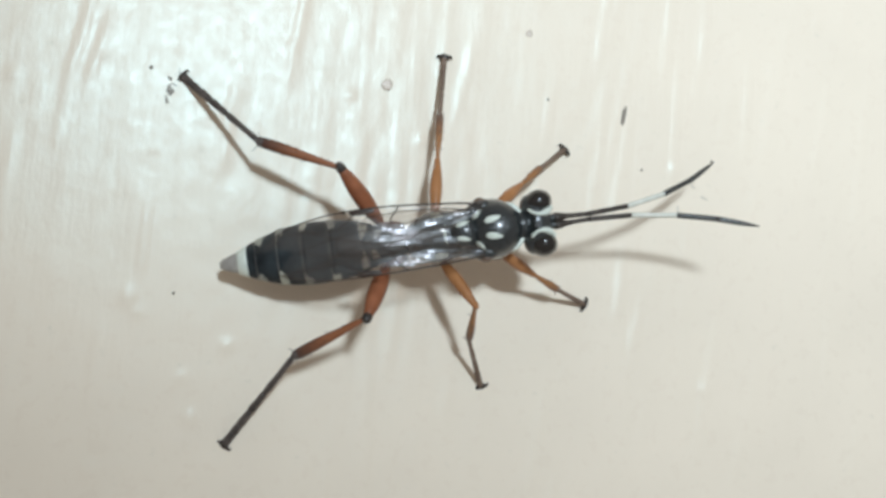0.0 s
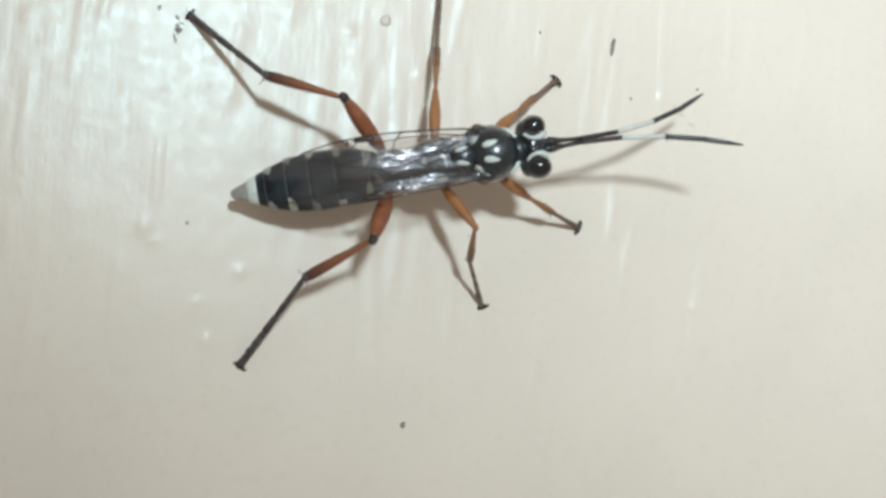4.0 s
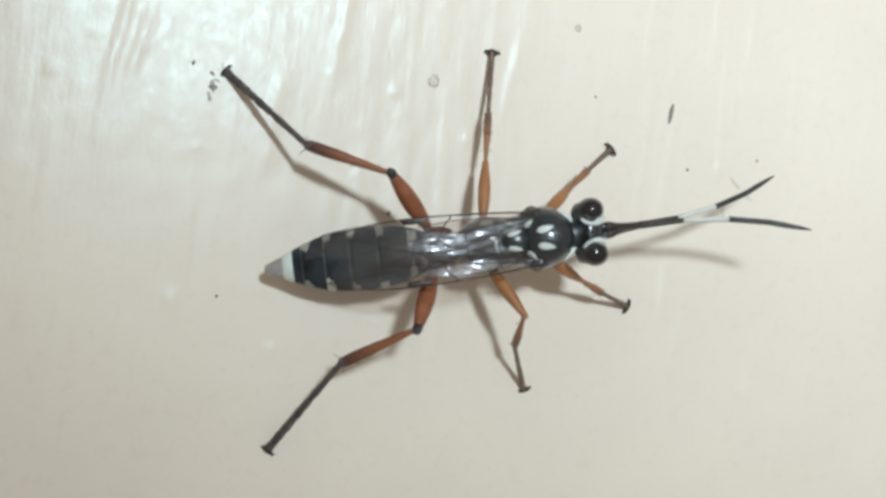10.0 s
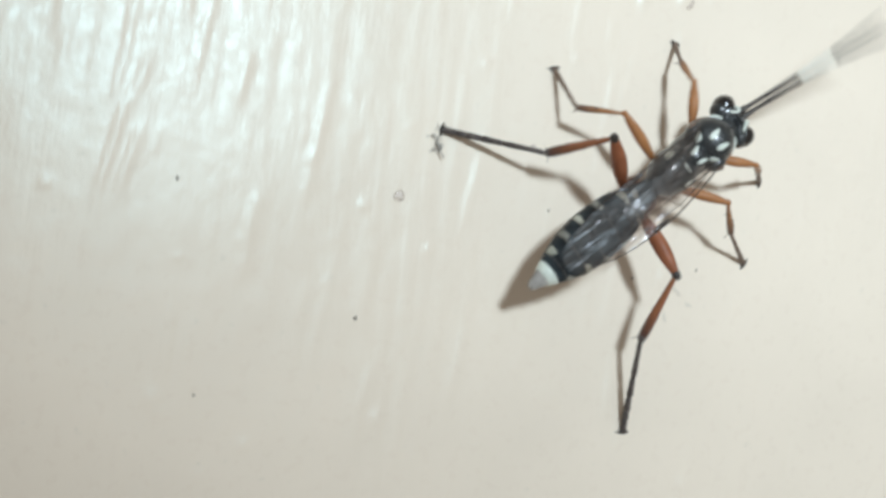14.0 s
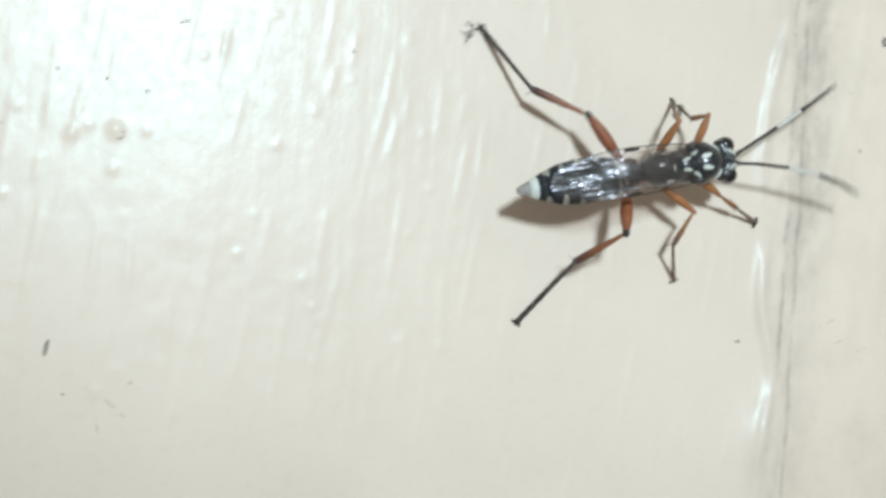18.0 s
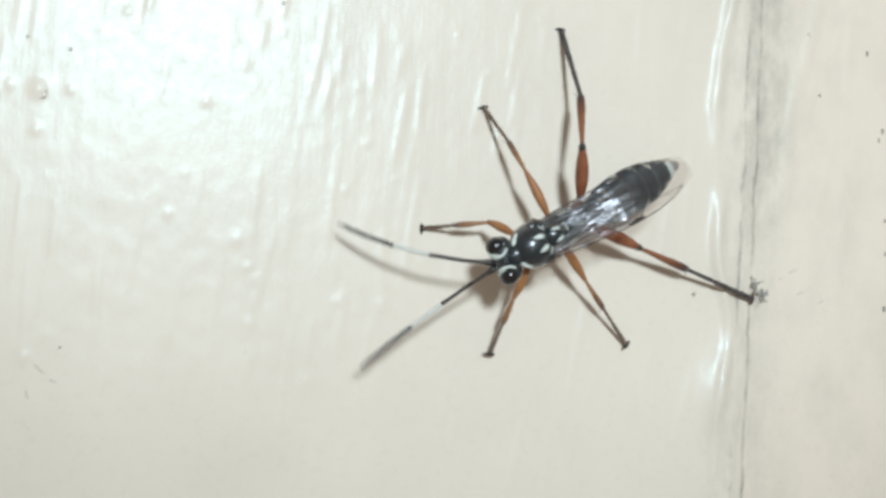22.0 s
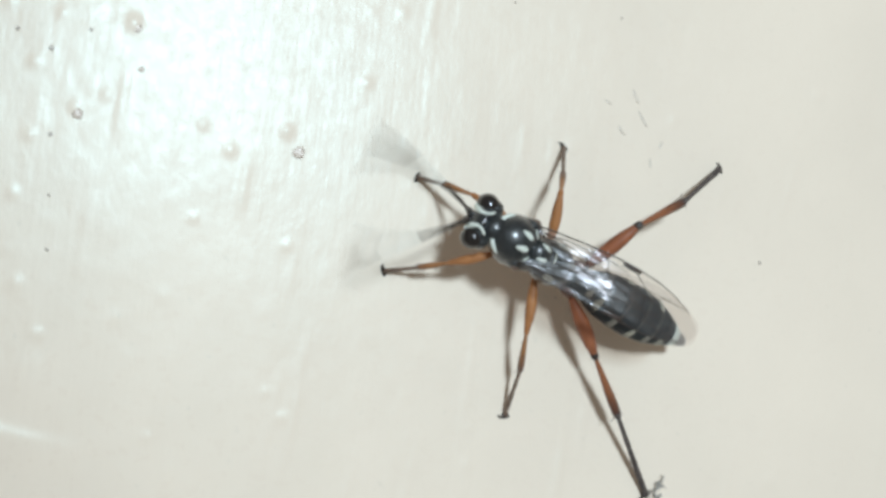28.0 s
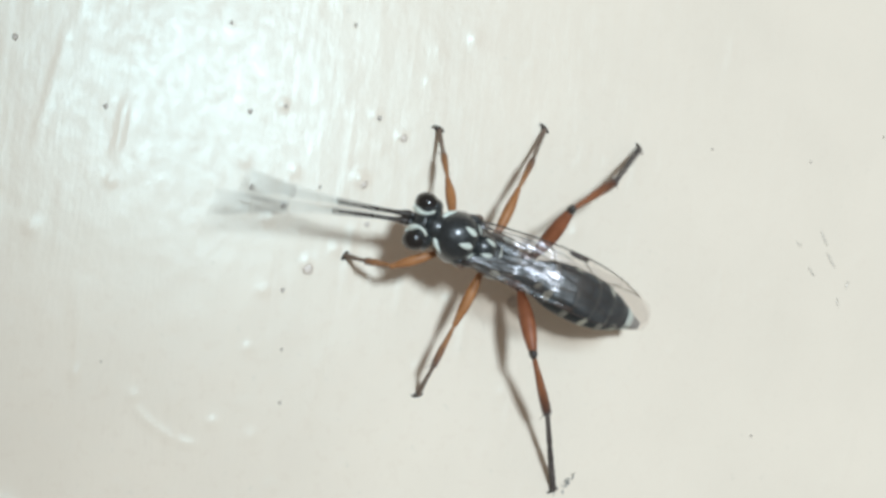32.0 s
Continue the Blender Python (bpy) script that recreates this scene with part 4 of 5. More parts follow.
FEET, KNEES, ANKLES = {}, {}, {}
FEET["front_left"] = [
    (0, 13.87, 9.20), (12.5, 13.87, 9.20), (13, 10.75, 12.67), (13.5, 14.66, 14.89), (15.5, 26.43, 28.54),
    (16, 35.28, 21.31), (17, 38.57, 17.18), (18, 44.40, 24.51), (19, 52.80, 21.52), (20, 50.53, 11.84),
    (21, 42.94, 10.28), (22, 38.24, 9.54), (23, 32.47, 13.11), (24, 29.30, 10.68), (25, 25.89, 10.52),
    (25.5, 25.65, 8.12), (27.5, 17.16, 39.21), (28, 13.66, 38.78), (29, 10.71, 38.51), (30, 9.16, 42.00),
    (31, 6.48, 44.89), (32, 2.83, 44.10),
]
KNEES["front_left"] = [
    (0, 1.05, 1.94, -1.46), (12.5, 1.05, 1.94, -1.46), (13, 0.89, 2.12, -0.38), (13.5, 1.07, 2.04, -0.40), (15.5, 1.23, 1.93, -0.55),
    (16, 1.83, 0.76, -1.00), (17, 1.29, 1.86, -0.79), (18, 0.65, 2.03, 0.08), (19, 0.48, 2.18, -1.56), (20, 1.39, 1.50, -1.61),
    (21, 1.26, 1.66, -1.77), (22, 0.92, 1.96, -1.77), (23, 1.05, 2.08, -1.10), (24, 0.25, 2.31, -1.37), (25, 1.38, 1.57, -1.34),
    (25.5, 0.65, 2.06, -1.75), (27.5, 1.18, 1.96, -0.40), (28, 1.23, 1.89, -0.92), (29, 0.96, 2.13, -1.12), (30, 0.14, 2.23, -0.11),
    (31, 1.14, 1.57, 0.06), (32, 1.14, 2.02, -0.61),
]
ANKLES["front_left"] = [
    (0, 2.02, 2.33, -2.55), (12.5, 2.02, 2.33, -2.55), (13, 1.32, 2.66, -1.71), (13.5, 1.73, 2.71, -1.57), (15.5, 1.36, 2.92, -1.67),
    (16, 3.22, 0.55, -1.69), (17, 2.49, 1.61, -1.65), (18, 0.55, 2.13, -1.42), (19, -0.28, 2.97, -2.57), (20, 2.62, 1.69, -2.54),
    (21, 2.41, 2.32, -2.69), (22, 1.81, 2.93, -2.67), (23, 1.58, 3.03, -2.14), (24, 1.09, 2.54, -2.59), (25, 2.01, 2.06, -2.61),
    (25.5, 1.44, 3.11, -2.56), (27.5, 1.73, 2.56, -1.63), (28, 1.73, 2.37, -2.27), (29, 1.43, 2.75, -2.40), (30, 0.30, 2.47, -1.63),
    (31, 0.49, 1.56, -1.36), (32, 1.75, 1.92, -1.97),
]
FEET["middle_left"] = [
    (0, 9.02, 12.10), (12.5, 9.02, 12.10), (13, 6.27, 11.89), (13.5, 8.25, 12.74), (15.5, 25.50, 26.40),
    (16, 31.91, 27.06), (17, 33.98, 23.84), (18, 44.00, 24.74), (19, 51.10, 21.03), (20, 52.07, 17.02),
    (21, 51.23, 13.43), (22, 45.24, 10.46), (23, 34.41, 11.03), (24, 34.86, 9.86), (25, 35.01, 9.80),
    (25.5, 29.87, 8.86), (27.5, 19.63, 34.23), (28, 19.20, 33.51), (29, 12.91, 37.35), (30, 8.70, 39.86),
    (31, 4.83, 40.97), (32, 6.26, 39.03),
]
KNEES["middle_left"] = [
    (0, -1.62, 2.82, -1.20), (12.5, -1.62, 2.82, -1.20), (13, -1.66, 2.73, -0.42), (13.5, -2.33, 2.80, -1.02), (15.5, -1.18, 1.60, 0.88),
    (16, -0.46, 2.17, -0.62), (17, -2.78, 2.56, -0.22), (18, -1.34, 1.89, 0.70), (19, -1.30, 1.70, 0.83), (20, -0.91, 2.34, -0.05),
    (21, -2.59, 2.90, -1.27), (22, -2.52, 2.80, -1.10), (23, -1.17, 2.63, -1.43), (24, -1.83, 2.69, -0.27), (25, -2.97, 2.60, -1.05),
    (25.5, -1.25, 2.27, 0.24), (27.5, -1.79, 2.83, -0.70), (28, -2.51, 2.73, -0.51), (29, -1.03, 2.08, 0.33), (30, -1.01, 2.50, -0.38),
    (31, -1.23, 2.53, -0.21), (32, -1.89, 2.85, -1.13),
]
ANKLES["middle_left"] = [
    (0, -1.39, 4.59, -1.80), (12.5, -1.39, 4.59, -1.80), (13, -1.95, 4.07, -1.67), (13.5, -3.06, 4.34, -1.74), (15.5, -1.03, 2.10, -0.87),
    (16, -0.19, 3.64, -1.73), (17, -3.88, 3.63, -1.26), (18, -0.58, 2.42, -0.90), (19, -1.63, 2.16, -0.93), (20, -0.69, 3.68, -1.29),
    (21, -3.20, 4.79, -1.59), (22, -3.12, 4.56, -1.48), (23, -0.48, 4.29, -2.01), (24, -2.37, 4.07, -1.38), (25, -3.93, 4.18, -1.26),
    (25.5, -1.98, 3.10, -1.27), (27.5, -2.80, 3.69, -1.98), (28, -3.66, 3.76, -1.52), (29, -1.05, 3.04, -1.29), (30, -1.14, 3.46, -1.96),
    (31, -1.24, 3.88, -1.49), (32, -1.48, 4.59, -0.67),
]
FEET["hind_left"] = [
    (0, 0.04, 9.87), (12.5, 0.04, 9.87), (13, 2.41, 7.00), (13.5, 5.76, 9.41), (15.5, 16.42, 25.10),
    (16, 21.73, 27.95), (17, 38.63, 27.59), (18, 34.07, 27.04), (19, 42.11, 26.26), (20, 51.21, 25.19),
    (21, 55.19, 12.94), (22, 52.05, 13.01), (23, 47.17, 13.70), (24, 41.71, 11.00), (25, 41.48, 11.20),
    (25.5, 39.28, 12.00), (27.5, 25.63, 30.39), (28, 25.70, 30.56), (29, 21.08, 34.10), (30, 15.60, 34.77),
    (31, 12.18, 35.51), (32, 12.23, 35.69),
]
KNEES["hind_left"] = [
    (0, -4.72, 2.56, 0.69), (12.5, -4.72, 2.56, 0.69), (13, -3.05, 2.41, 0.97), (13.5, -3.76, 2.37, 1.15), (15.5, -3.37, 3.12, -0.09),
    (16, -3.69, 3.23, -1.07), (17, -3.03, 3.41, -1.29), (18, -4.90, 2.99, -0.86), (19, -5.59, 2.47, -0.51), (20, -3.92, 2.71, 0.80),
    (21, -4.37, 3.38, -1.00), (22, -5.51, 2.79, -0.43), (23, -6.02, 1.89, -0.19), (24, -4.80, 2.69, 0.44), (25, -5.78, 2.45, -0.49),
    (25.5, -5.53, 2.21, 0.35), (27.5, -4.72, 2.56, 0.67), (28, -5.65, 2.34, -0.06), (29, -3.66, 2.40, 1.11), (30, -3.78, 2.31, 1.20),
    (31, -4.54, 2.39, 0.96), (32, -4.22, 2.66, 0.78),
]
ANKLES["hind_left"] = [
    (0, -7.32, 3.72, 0.26), (12.5, -7.32, 3.72, 0.26), (13, -5.03, 3.08, -1.04), (13.5, -5.11, 3.10, -1.31), (15.5, -5.65, 4.17, -1.56),
    (16, -6.57, 3.35, -1.34), (17, -2.78, 6.53, -1.95), (18, -7.19, 4.57, -1.70), (19, -8.28, 2.89, -1.52), (20, -6.11, 4.56, 0.39),
    (21, -5.25, 6.35, -1.19), (22, -7.67, 4.94, -0.35), (23, -8.80, 2.68, -0.65), (24, -7.13, 4.23, -0.33), (25, -8.25, 4.14, -0.55),
    (25.5, -8.23, 3.21, -0.07), (27.5, -7.07, 4.06, -0.13), (28, -8.07, 3.95, -0.14), (29, -5.97, 3.76, -0.01), (30, -6.01, 3.79, 0.10),
    (31, -6.97, 3.67, 0.02), (32, -6.39, 4.31, -0.22),
]
FEET["front_right"] = [
    (0, 14.99, 3.55), (12.5, 14.99, 3.55), (13, 14.73, 7.44), (13.5, 18.33, 10.03), (15.5, 32.77, 22.74),
    (16, 33.98, 18.89), (17, 35.19, 13.86), (18, 49.02, 19.16), (19, 50.45, 12.99), (20, 43.31, 11.28),
    (21, 39.42, 13.97), (22, 34.99, 15.56), (23, 31.71, 19.67), (24, 26.51, 18.08), (25, 24.46, 17.30),
    (25.5, 22.39, 13.93), (27.5, 17.87, 44.83), (28, 14.65, 42.64), (29, 10.99, 45.45), (30, 9.96, 48.68),
    (31, 6.10, 49.67), (32, 6.01, 49.55),
]
KNEES["front_right"] = [
    (0, 1.21, -1.86, -1.25), (12.5, 1.21, -1.86, -1.25), (13, 0.66, -2.09, -0.00), (13.5, 0.91, -1.80, 0.17), (15.5, 1.34, -2.00, -1.36),
    (16, 1.05, -2.12, -1.02), (17, 1.27, -1.75, -0.13), (18, 1.47, -1.70, -1.19), (19, 1.01, -2.11, -0.51), (20, 0.51, -2.23, -1.63),
    (21, 1.20, -1.87, -1.25), (22, -0.18, -1.59, -2.29), (23, 0.94, -2.13, -0.62), (24, 0.62, -1.99, -1.82), (25, 0.79, -2.04, -1.67),
    (25.5, 1.20, -1.82, -1.38), (27.5, 1.24, -1.79, -1.37), (28, 1.63, -1.31, -0.88), (29, 0.51, -1.71, -2.13), (30, 1.21, -1.88, -1.25),
    (31, 1.24, -1.89, -1.04), (32, 0.76, -2.26, -0.63),
]
ANKLES["front_right"] = [
    (0, 1.96, -2.31, -2.47), (12.5, 1.96, -2.31, -2.47), (13, 0.45, -2.67, -1.37), (13.5, 1.38, -2.24, -1.19), (15.5, 2.42, -3.11, -2.03),
    (16, 2.31, -2.41, -1.79), (17, 2.28, -2.29, -1.09), (18, 2.63, -2.55, -1.79), (19, 1.23, -3.09, -1.62), (20, 1.14, -3.46, -2.40),
    (21, 2.17, -1.67, -2.39), (22, 1.11, -2.07, -2.90), (23, 1.85, -1.99, -1.83), (24, 1.48, -3.02, -2.57), (25, 1.63, -2.98, -2.54),
    (25.5, 2.05, -1.87, -2.62), (27.5, 2.08, -2.21, -2.55), (28, 2.34, -1.01, -2.18), (29, 1.42, -2.50, -3.02), (30, 1.95, -2.40, -2.45),
    (31, 1.71, -1.77, -2.46), (32, 0.89, -3.06, -1.89),
]
FEET["middle_right"] = [
    (0, 11.33, 0.35), (12.5, 11.33, 0.35), (13, 15.65, 5.37), (13.5, 19.18, 6.99), (15.5, 28.55, 19.04),
    (16, 27.23, 15.66), (17, 33.56, 12.45), (18, 44.68, 16.06), (19, 49.83, 13.36), (20, 42.35, 13.21),
    (21, 39.18, 20.48), (22, 37.55, 21.27), (23, 36.66, 23.95), (24, 28.95, 20.65), (25, 27.28, 19.29),
    (25.5, 25.66, 19.30), (27.5, 24.54, 45.60), (28, 20.61, 44.63), (29, 17.36, 46.88), (30, 15.60, 46.72),
    (31, 11.59, 48.05), (32, 10.42, 50.12),
]
KNEES["middle_right"] = [
    (0, -1.01, -2.13, 0.22), (12.5, -1.01, -2.13, 0.22), (13, -0.89, -2.25, 0.04), (13.5, -0.79, -2.31, -0.19), (15.5, -0.63, -2.24, -0.33),
    (16, -1.53, -2.77, -0.90), (17, -0.06, -1.84, -0.69), (18, -0.40, -2.12, -0.83), (19, -0.65, -2.36, -1.09), (20, -1.02, -2.44, -0.18),
    (21, -1.70, -2.74, -0.45), (22, -1.77, -2.74, -0.46), (23, -2.01, -2.78, -0.78), (24, -1.12, -2.53, -0.37), (25, -1.12, -2.31, 0.12),
    (25.5, -1.29, -2.61, -0.34), (27.5, -1.67, -2.75, -0.53), (28, -0.93, -1.97, 0.37), (29, -1.59, -2.59, -0.15), (30, -1.24, -1.73, 0.74),
    (31, -0.85, -1.52, 0.67), (32, -1.69, -2.63, -0.12),
]
ANKLES["middle_right"] = [
    (0, -1.39, -3.22, -1.26), (12.5, -1.39, -3.22, -1.26), (13, -1.06, -3.52, -1.30), (13.5, -0.65, -3.64, -1.47), (15.5, -1.77, -3.37, -1.27),
    (16, -2.06, -4.15, -2.02), (17, 0.79, -3.49, -0.86), (18, -1.49, -3.48, -1.44), (19, -0.60, -4.18, -0.83), (20, -1.25, -3.19, -1.85),
    (21, -1.75, -4.28, -1.47), (22, -2.29, -4.23, -1.44), (23, -2.55, -4.26, -1.76), (24, -1.03, -3.97, -1.55), (25, -1.28, -3.51, -1.29),
    (25.5, -1.65, -4.09, -1.39), (27.5, -2.19, -4.28, -1.44), (28, -1.41, -3.08, -1.05), (29, -2.43, -3.68, -1.40), (30, -2.20, -2.46, -0.68),
    (31, -1.72, -2.33, -0.77), (32, -2.54, -3.91, -1.15),
]
FEET["hind_right"] = [
    (0, 2.69, -2.30), (12.5, 2.69, -2.30), (13, 9.30, -2.07), (13.5, 14.34, -0.31), (15.5, 24.60, 11.93),
    (16, 23.59, 14.54), (17, 24.28, 16.79), (18, 36.90, 13.40), (19, 41.29, 15.51), (20, 38.20, 21.21),
    (21, 41.17, 25.26), (22, 41.05, 25.24), (23, 41.03, 25.21), (24, 37.87, 24.03), (25, 33.04, 22.53),
    (25.5, 33.05, 22.54), (27.5, 31.44, 42.55), (28, 27.63, 44.62), (29, 24.01, 46.63), (30, 22.78, 45.93),
    (31, 18.26, 47.72), (32, 14.61, 49.86),
]
KNEES["hind_right"] = [
    (0, -4.56, -2.36, 0.99), (12.5, -4.56, -2.36, 0.99), (13, -4.49, -2.60, 0.76), (13.5, -4.25, -2.91, 0.40), (15.5, -4.79, -3.13, -1.09),
    (16, -3.84, -2.72, 0.75), (17, -4.27, -2.31, 1.13), (18, -4.69, -2.61, 0.61), (19, -3.86, -2.20, 1.27), (20, -3.97, -2.21, 1.26),
    (21, -3.48, -2.45, 1.06), (22, -3.94, -2.65, 0.86), (23, -3.48, -2.56, 0.97), (24, -4.76, -2.54, 0.70), (25, -2.88, -2.08, 1.20),
    (25.5, -4.24, -2.58, 0.90), (27.5, -4.59, -2.55, 0.77), (28, -3.79, -2.59, 0.95), (29, -4.55, -2.35, 1.02), (30, -4.58, -2.36, 1.00),
    (31, -3.77, -2.53, 1.02), (32, -3.11, -2.20, 1.22),
]
ANKLES["hind_right"] = [
    (0, -7.10, -3.24, -0.07), (12.5, -7.10, -3.24, -0.07), (13, -7.24, -2.72, -0.11), (13.5, -6.39, -4.07, -1.15), (15.5, -6.71, -5.29, -1.93),
    (16, -5.05, -4.41, -1.29), (17, -5.89, -3.16, -1.12), (18, -6.54, -3.56, -1.42), (19, -5.57, -3.10, -0.92), (20, -6.34, -3.40, 0.07),
    (21, -5.09, -4.42, -0.31), (22, -5.81, -4.57, -0.23), (23, -5.27, -4.41, -0.34), (24, -7.14, -4.04, 0.04), (25, -4.98, -3.71, 0.09),
    (25.5, -6.66, -4.02, 0.24), (27.5, -6.97, -3.98, -0.04), (28, -5.88, -4.41, 0.16), (29, -7.04, -3.68, 0.38), (30, -7.00, -3.75, 0.25),
    (31, -5.90, -4.32, 0.25), (32, -5.09, -4.17, 0.59),
]
FEELERS = {}
FEELERS["left", "middle"] = [
    (0, 5.37, 0.40, -1.20),
    (10, 5.38, 0.23, -1.27),
    (10.5, 4.12, 1.86, -2.28),
    (11, 5.05, 1.61, -1.21),
    (12, 5.27, 1.16, -1.13),
    (12.5, 3.63, 3.59, -0.16),
    (13, 3.80, 3.20, -0.69),
    (13.5, 5.45, 0.01, 0.79),
    (15.5, 5.51, -0.48, 0.10),
    (16, 4.43, -2.72, 0.29),
    (17, 2.73, 3.46, -0.27),
    (18, 5.22, 1.54, -0.26),
    (19, 5.28, -1.41, -0.34),
    (20, 4.76, -1.58, -1.47),
    (21, 5.07, -1.29, -0.72),
    (22, 4.84, 0.60, -1.93),
    (23, 5.12, 0.08, -0.79),
    (24, 4.29, 2.45, -1.34),
    (25, 4.52, 1.77, 0.09),
    (25.5, 4.58, 1.91, -0.71),
    (27.5, 4.40, 2.28, -0.98),
    (28, 3.88, 2.13, 0.35),
    (29, 4.72, 0.61, -1.92),
    (30, 2.24, 0.08, -4.38),
    (31, 1.72, -1.20, -4.27),
    (32, 4.73, 1.03, -1.76),
]
FEELERS["left", "tip"] = [
    (0, 8.16, 1.55, -2.90),
    (10, 8.43, 1.17, -2.60),
    (10.5, 6.82, 3.93, -1.88),
    (11, 8.06, 3.82, -1.10),
    (12, 8.34, 2.50, -2.06),
    (12.5, 4.64, 6.95, 0.36),
    (13, 5.51, 4.40, -3.48),
    (13.5, 8.96, -0.19, 1.12),
    (15.5, 8.93, -1.01, -0.57),
    (16, 7.17, -5.02, 0.63),
    (17, 3.40, 6.92, -0.72),
    (18, 8.44, 2.90, -0.81),
    (19, 8.10, -1.22, -2.30),
    (20, 7.84, -3.33, -2.19),
    (21, 8.62, -2.13, -0.88),
    (22, 8.17, 1.31, -3.12),
    (23, 7.63, 0.92, -3.22),
    (24, 6.42, 5.32, -1.78),
    (25, 4.36, 4.99, -1.53),
    (25.5, 5.36, 3.29, -3.93),
    (27.5, 6.63, 5.25, -0.70),
    (28, 4.45, 2.96, -3.10),
    (29, 6.63, -0.05, -4.89),
    (30, 5.23, 1.44, -2.68),
    (31, 4.54, 0.21, -2.27),
    (32, 7.66, 2.07, -3.57),
]
FEELERS["right", "middle"] = [
    (0, 5.45, -0.17, -0.79),
    (10, 5.49, -0.03, -0.72),
    (10.5, 5.50, 0.21, -0.53),
    (11, 5.45, 0.39, -0.75),
    (12, 5.42, 0.51, -0.71),
    (12.5, 4.98, 2.12, -0.28),
    (13, 5.04, -0.61, -1.67),
    (13.5, 5.43, -0.33, 0.88),
    (15.5, 5.10, -1.85, -0.58),
    (16, 2.65, -4.00, 0.03),
    (17, 5.42, -0.53, 0.21),
    (18, 5.37, -1.21, 0.21),
    (19, 2.76, -3.83, -0.27),
    (20, 3.44, -3.17, -1.34),
    (21, 4.74, -1.89, -1.11),
    (22, 4.32, -2.09, -1.51),
    (23, 5.20, -0.34, -1.05),
    (24, 5.22, -0.46, -0.97),
    (25, 4.72, -1.27, 0.21),
    (25.5, 4.92, -0.81, -0.27),
    (27.5, 4.84, -1.11, -1.70),
    (28, 2.89, -1.41, -3.93),
    (29, 4.68, 0.30, -2.18),
    (30, 2.02, -1.64, -4.05),
    (31, -0.28, -3.08, -0.73),
    (32, 4.84, 0.65, -1.34),
]
FEELERS["right", "tip"] = [
    (0, 8.87, -1.00, -0.94),
    (10, 8.91, -0.79, -0.87),
    (10.5, 8.95, -0.36, -0.76),
    (11, 8.95, 0.29, -0.64),
    (12, 8.83, -0.22, -0.66),
    (12.5, 8.25, 3.41, 0.07),
    (13, 8.03, -2.09, -0.79),
    (13.5, 8.88, -0.80, 1.50),
    (15.5, 7.85, -3.93, -1.36),
    (16, 3.43, -7.54, 0.23),
    (17, 8.66, -1.53, -0.84),
    (18, 8.44, -2.83, -0.41),
    (19, 3.74, -7.32, -0.08),
    (20, 4.05, -6.67, -1.94),
    (21, 8.13, -3.33, -1.33),
    (22, 5.96, -4.50, -3.61),
    (23, 8.86, 0.03, -1.13),
    (24, 8.72, -1.58, -0.95),
    (25, 4.65, -3.21, -2.82),
    (25.5, 6.24, -2.22, -3.31),
    (27.5, 7.63, -3.00, -2.99),
    (28, 6.33, -1.11, -2.58),
    (29, 7.33, -0.40, -4.50),
    (30, 5.15, -1.73, -1.87),
    (31, -1.90, -5.46, 1.01),
    (32, 6.81, 0.81, -4.35),
]


def body_pose(t):
    """The wasp's place and turn at t, and the turn of its head."""
    u, v, w, heading, pitch, nod = glide(BODY, t)
    a, b = radians(heading), radians(pitch)
    ahead = Vector((math.cos(a) * math.cos(b), -math.sin(b), math.sin(a) * math.cos(b)))
    left = Vector((-math.sin(a), 0, math.cos(a)))
    up = ahead.cross(left)
    m = Matrix((ahead, left, up)).transposed().to_4x4()
    m.translation = on_door(u, v, w)
    return m, radians(nod)


def aimed(start, end):
    """The pose, in the wasp's space, of a piece that runs along its x from start towards end (millimetres)."""
    x = (end - start).normalized()
    side = Vector((0, 0, 1)).cross(x)
    y = side.normalized() if side.length > 1e-4 else Vector((0, 1, 0))
    m = Matrix((x, y, x.cross(y))).transposed().to_4x4()
    m.translation = start * MM
    return m


def bend(points, lengths, target, rounds=12):
    """Moves a chain of joints so that its pieces keep their lengths and its end reaches the target."""
    root = points[0].copy()
    points = [p.copy() for p in points]
    for _ in range(rounds):
        points[-1] = target.copy()
        for i in range(len(points) - 2, -1, -1):
            points[i] = points[i + 1] + (points[i] - points[i + 1]).normalized() * lengths[i]
        points[0] = root.copy()
        for i in range(1, len(points)):
            points[i] = points[i - 1] + (points[i] - points[i - 1]).normalized() * lengths[i - 1]
    return points


def steps(rows):
    """Footholds (start, end, place) of one foot: it stays put, then swings; long stretches get footholds between."""
    holds = [(rows[0][0], Vector(rows[0][1:]))]
    for (ta, *a), (tb, *b) in zip(rows, rows[1:]):
        if (Vector(b) - Vector(a)).length > 0.3 and tb - ta > 0.7:
            near = [body_pose(t)[0].inverted() @ on_door(*p) for t, p in ((ta, a), (tb, b))]
            count = round((tb - ta) / 0.45)
            for n in range(1, count):
                s = n / count
                t = ta + (tb - ta) * s
                p = body_pose(t)[0] @ near[0].lerp(near[1], s)
                holds.append((t, Vector((p.x, p.z)) / MM))
        holds.append((tb, Vector(b)))
    return holds


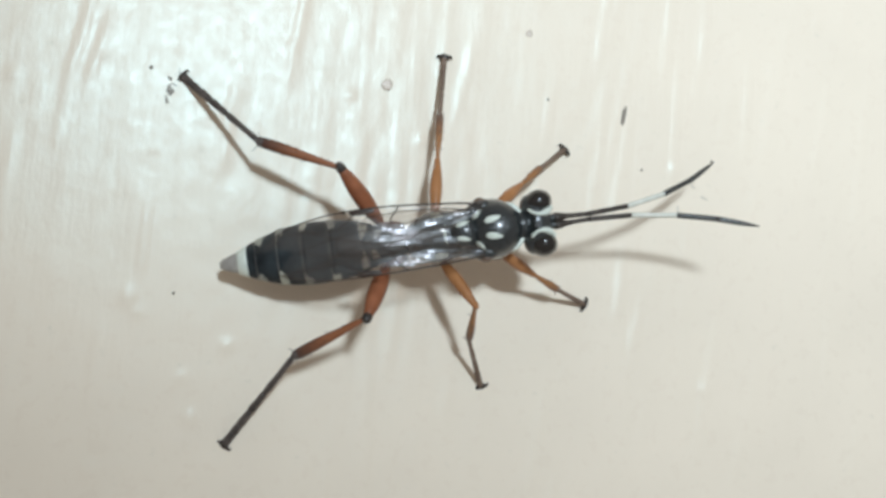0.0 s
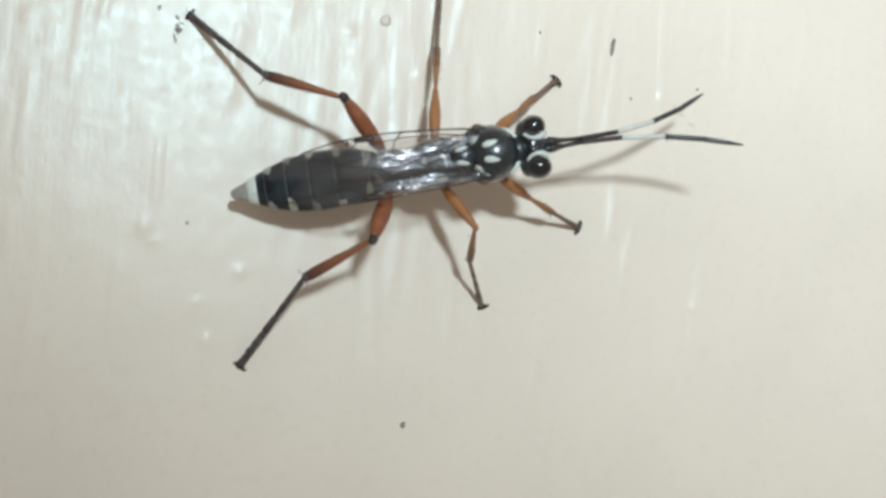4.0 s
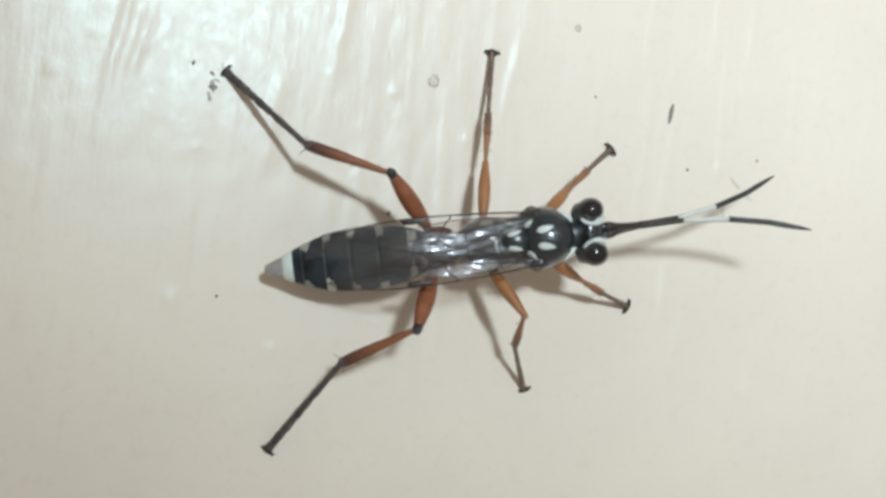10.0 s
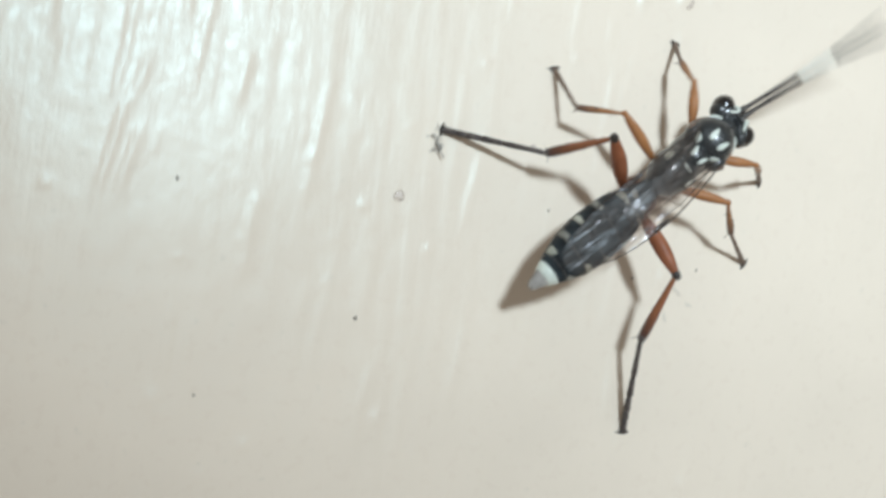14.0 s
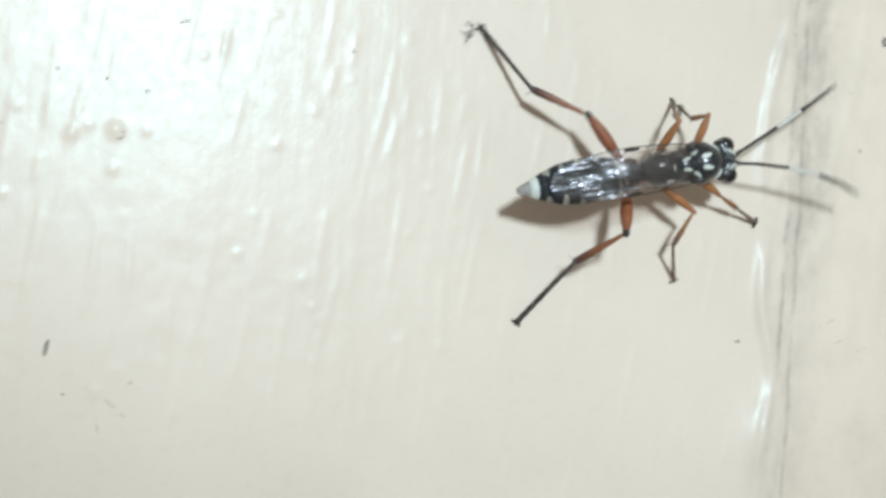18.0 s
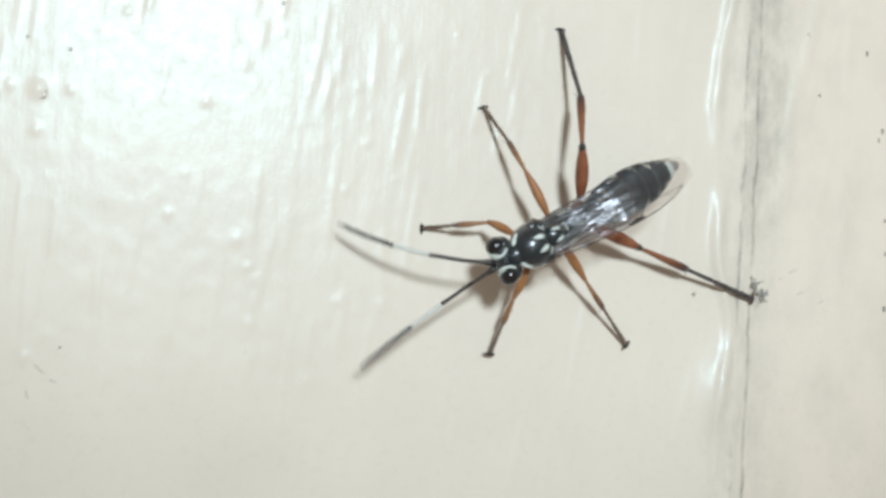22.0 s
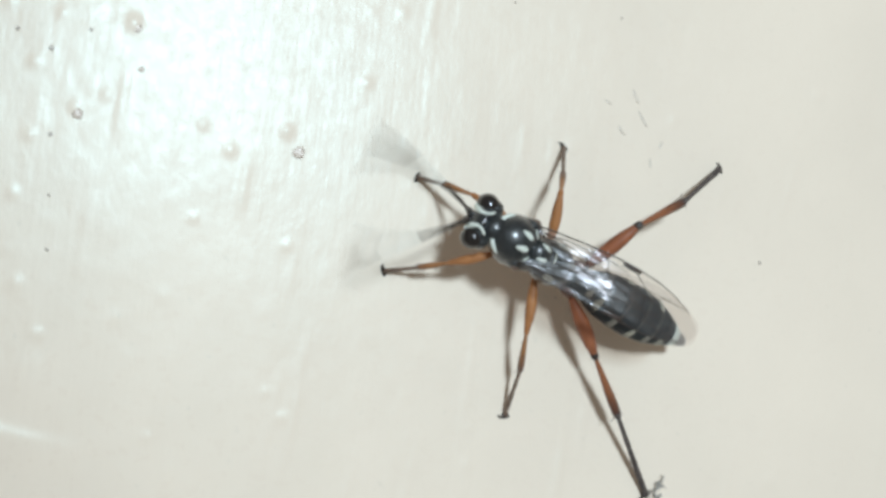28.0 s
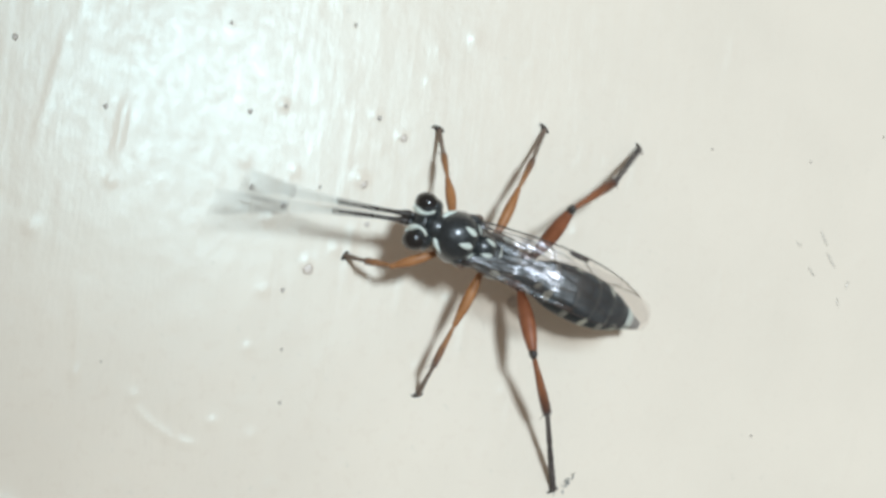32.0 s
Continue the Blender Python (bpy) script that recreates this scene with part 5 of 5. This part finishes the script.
def foot_at(holds, t, late):
    """Across, up and off the door, in millimetres."""
    if t <= holds[0][0] or t >= holds[-1][0]:
        return (*(holds[0] if t <= holds[0][0] else holds[-1])[1], 0.04)
    (ta, a), (tb, b) = next((p, q) for p, q in zip(holds, holds[1:]) if p[0] <= t <= q[0])
    far = (b - a).length
    if far < 0.25:
        return (*a.lerp(b, (t - ta) / (tb - ta)), 0.04)
    s = min(1.0, max(0.0, ((t - ta) / (tb - ta) - 0.15 - 0.3 * late) / 0.5))
    s = s * s * (3 - 2 * s)
    return (*a.lerp(b, s), 0.04 + min(0.9, 0.25 * far) * math.sin(math.pi * s))


# seconds and degrees by which the head is bent down
NOD = [(0, 0), (9, 0), (11, 4), (12.4, 10), (13.4, 24), (16, 30), (32, 30)]
# seconds and degrees by which the folded wings are lifted from the back
WING_LIFT = [(0, -2), (12.4, -2), (13.2, 1), (16, 2), (19, 4), (20.5, 14), (32, 14)]
# seconds and the reach in millimetres of the tips of the left and right antenna as they beat
BEAT = [
    (0, 0, 0), (12.4, 0, 0), (12.6, 1.0, 1.0), (13, 1.6, 1.6), (15, 1.5, 1.5), (16, 2.2, 2.2), (17, 2.4, 2.0), (18, 0.7, 0.5), (19, 1.0, 2.0), (20, 0.35, 2.2), (21, 2.2, 0.25), (22, 0.5, 0.6), (23, 0.3, 2.4),
    (24, 0.25, 0.6), (25, 1.0, 2.4), (26.5, 1.5, 1.5), (28, 2.6, 2.6), (29, 2.0, 2.0), (30, 2.8, 2.8), (31, 2.4, 2.4), (32, 1.2, 1.2),
]


def head_turn(t):
    return Matrix.Rotation(body_pose(t)[1], 4, "Z") @ Matrix.Rotation(radians(float(glide(NOD, t)[0])), 4, "Y")


def motions():
    times = [0.0] + [round(9.6 + 0.1 * k, 1) for k in range(225)]
    poses = {t: body_pose(t) for t in times}
    walk(wasp, [(t, poses[t][0]) for t in times])
    neck = Vector((0.86, 0, 0))
    walk(HEAD, [(t, Matrix.Translation(neck * MM) @ head_turn(t)) for t in times])
    for n, (name, pieces) in enumerate(LEGS.items()):
        pair, side = name.split("_")
        late = n % 2 if pair != "middle" else 1 - n % 2
        hip = Vector(HIP[pair])
        hip.y *= 1 if side == "left" else -1
        holds = steps(FEET[name])
        rows = [[], [], []]
        for t in times:
            foot = poses[t][0].inverted() @ on_door(*foot_at(holds, t, late)) / MM
            chain = bend([hip, Vector(glide(KNEES[name], t)), Vector(glide(ANKLES[name], t)), foot], LENGTHS[pair], foot)
            for k in range(3):
                rows[k].append((t, aimed(chain[k], chain[k + 1])))
        for piece, keyed in zip(pieces, rows):
            walk(piece, keyed)
    for side, wing in WINGS:
        root = Matrix.Translation(Vector((-0.5, side * 0.7, 0.4)) * MM)
        walk(wing, [(t, root @ Matrix.Rotation(radians(float(glide(WING_LIFT, t)[0])), 4, "Y") @ root.inverted()) for t in (0, 12.4, 12.8, 13.2, 14, 15, 16, 19, 20.5, 32)])
    fine = [0.0] + [n / FPS for n in range(288, 961)]
    for name, pieces in ANTENNAE.items():
        rows = [[] for _ in FEELER]
        for t in fine:
            turn = head_turn(t).to_3x3()
            base = neck + turn @ Vector((1.02, 0.13 if name == "left" else -0.13, -0.02))
            mid, tip = Vector(glide(FEELERS[name, "middle"], t)), Vector(glide(FEELERS[name, "tip"], t))
            # the antennae quiver while the wasp walks
            beat = math.sin(12 * math.pi * t) * (1 if name == "left" else -1) * float(glide(BEAT, t)[0 if name == "left" else 1])
            mid, tip = mid + Vector((0, 0.35, 0.2)) * beat, tip + Vector((0, 1.0, 0.5)) * beat
            curve = [base * (1 - s) * (1 - 2 * s) + mid * 4 * s * (1 - s) + tip * s * (2 * s - 1) for s in (0.17, 0.38, 0.60, 0.80, 1.0)]
            chain = [base]
            for p, length in zip(curve, FEELER):
                chain.append(chain[-1] + (p - chain[-1]).normalized() * length)
            for k in range(len(FEELER)):
                rows[k].append((t, aimed(chain[k], chain[k + 1])))
        for piece, keyed in zip(pieces, rows):
            walk(piece, keyed)


motions()
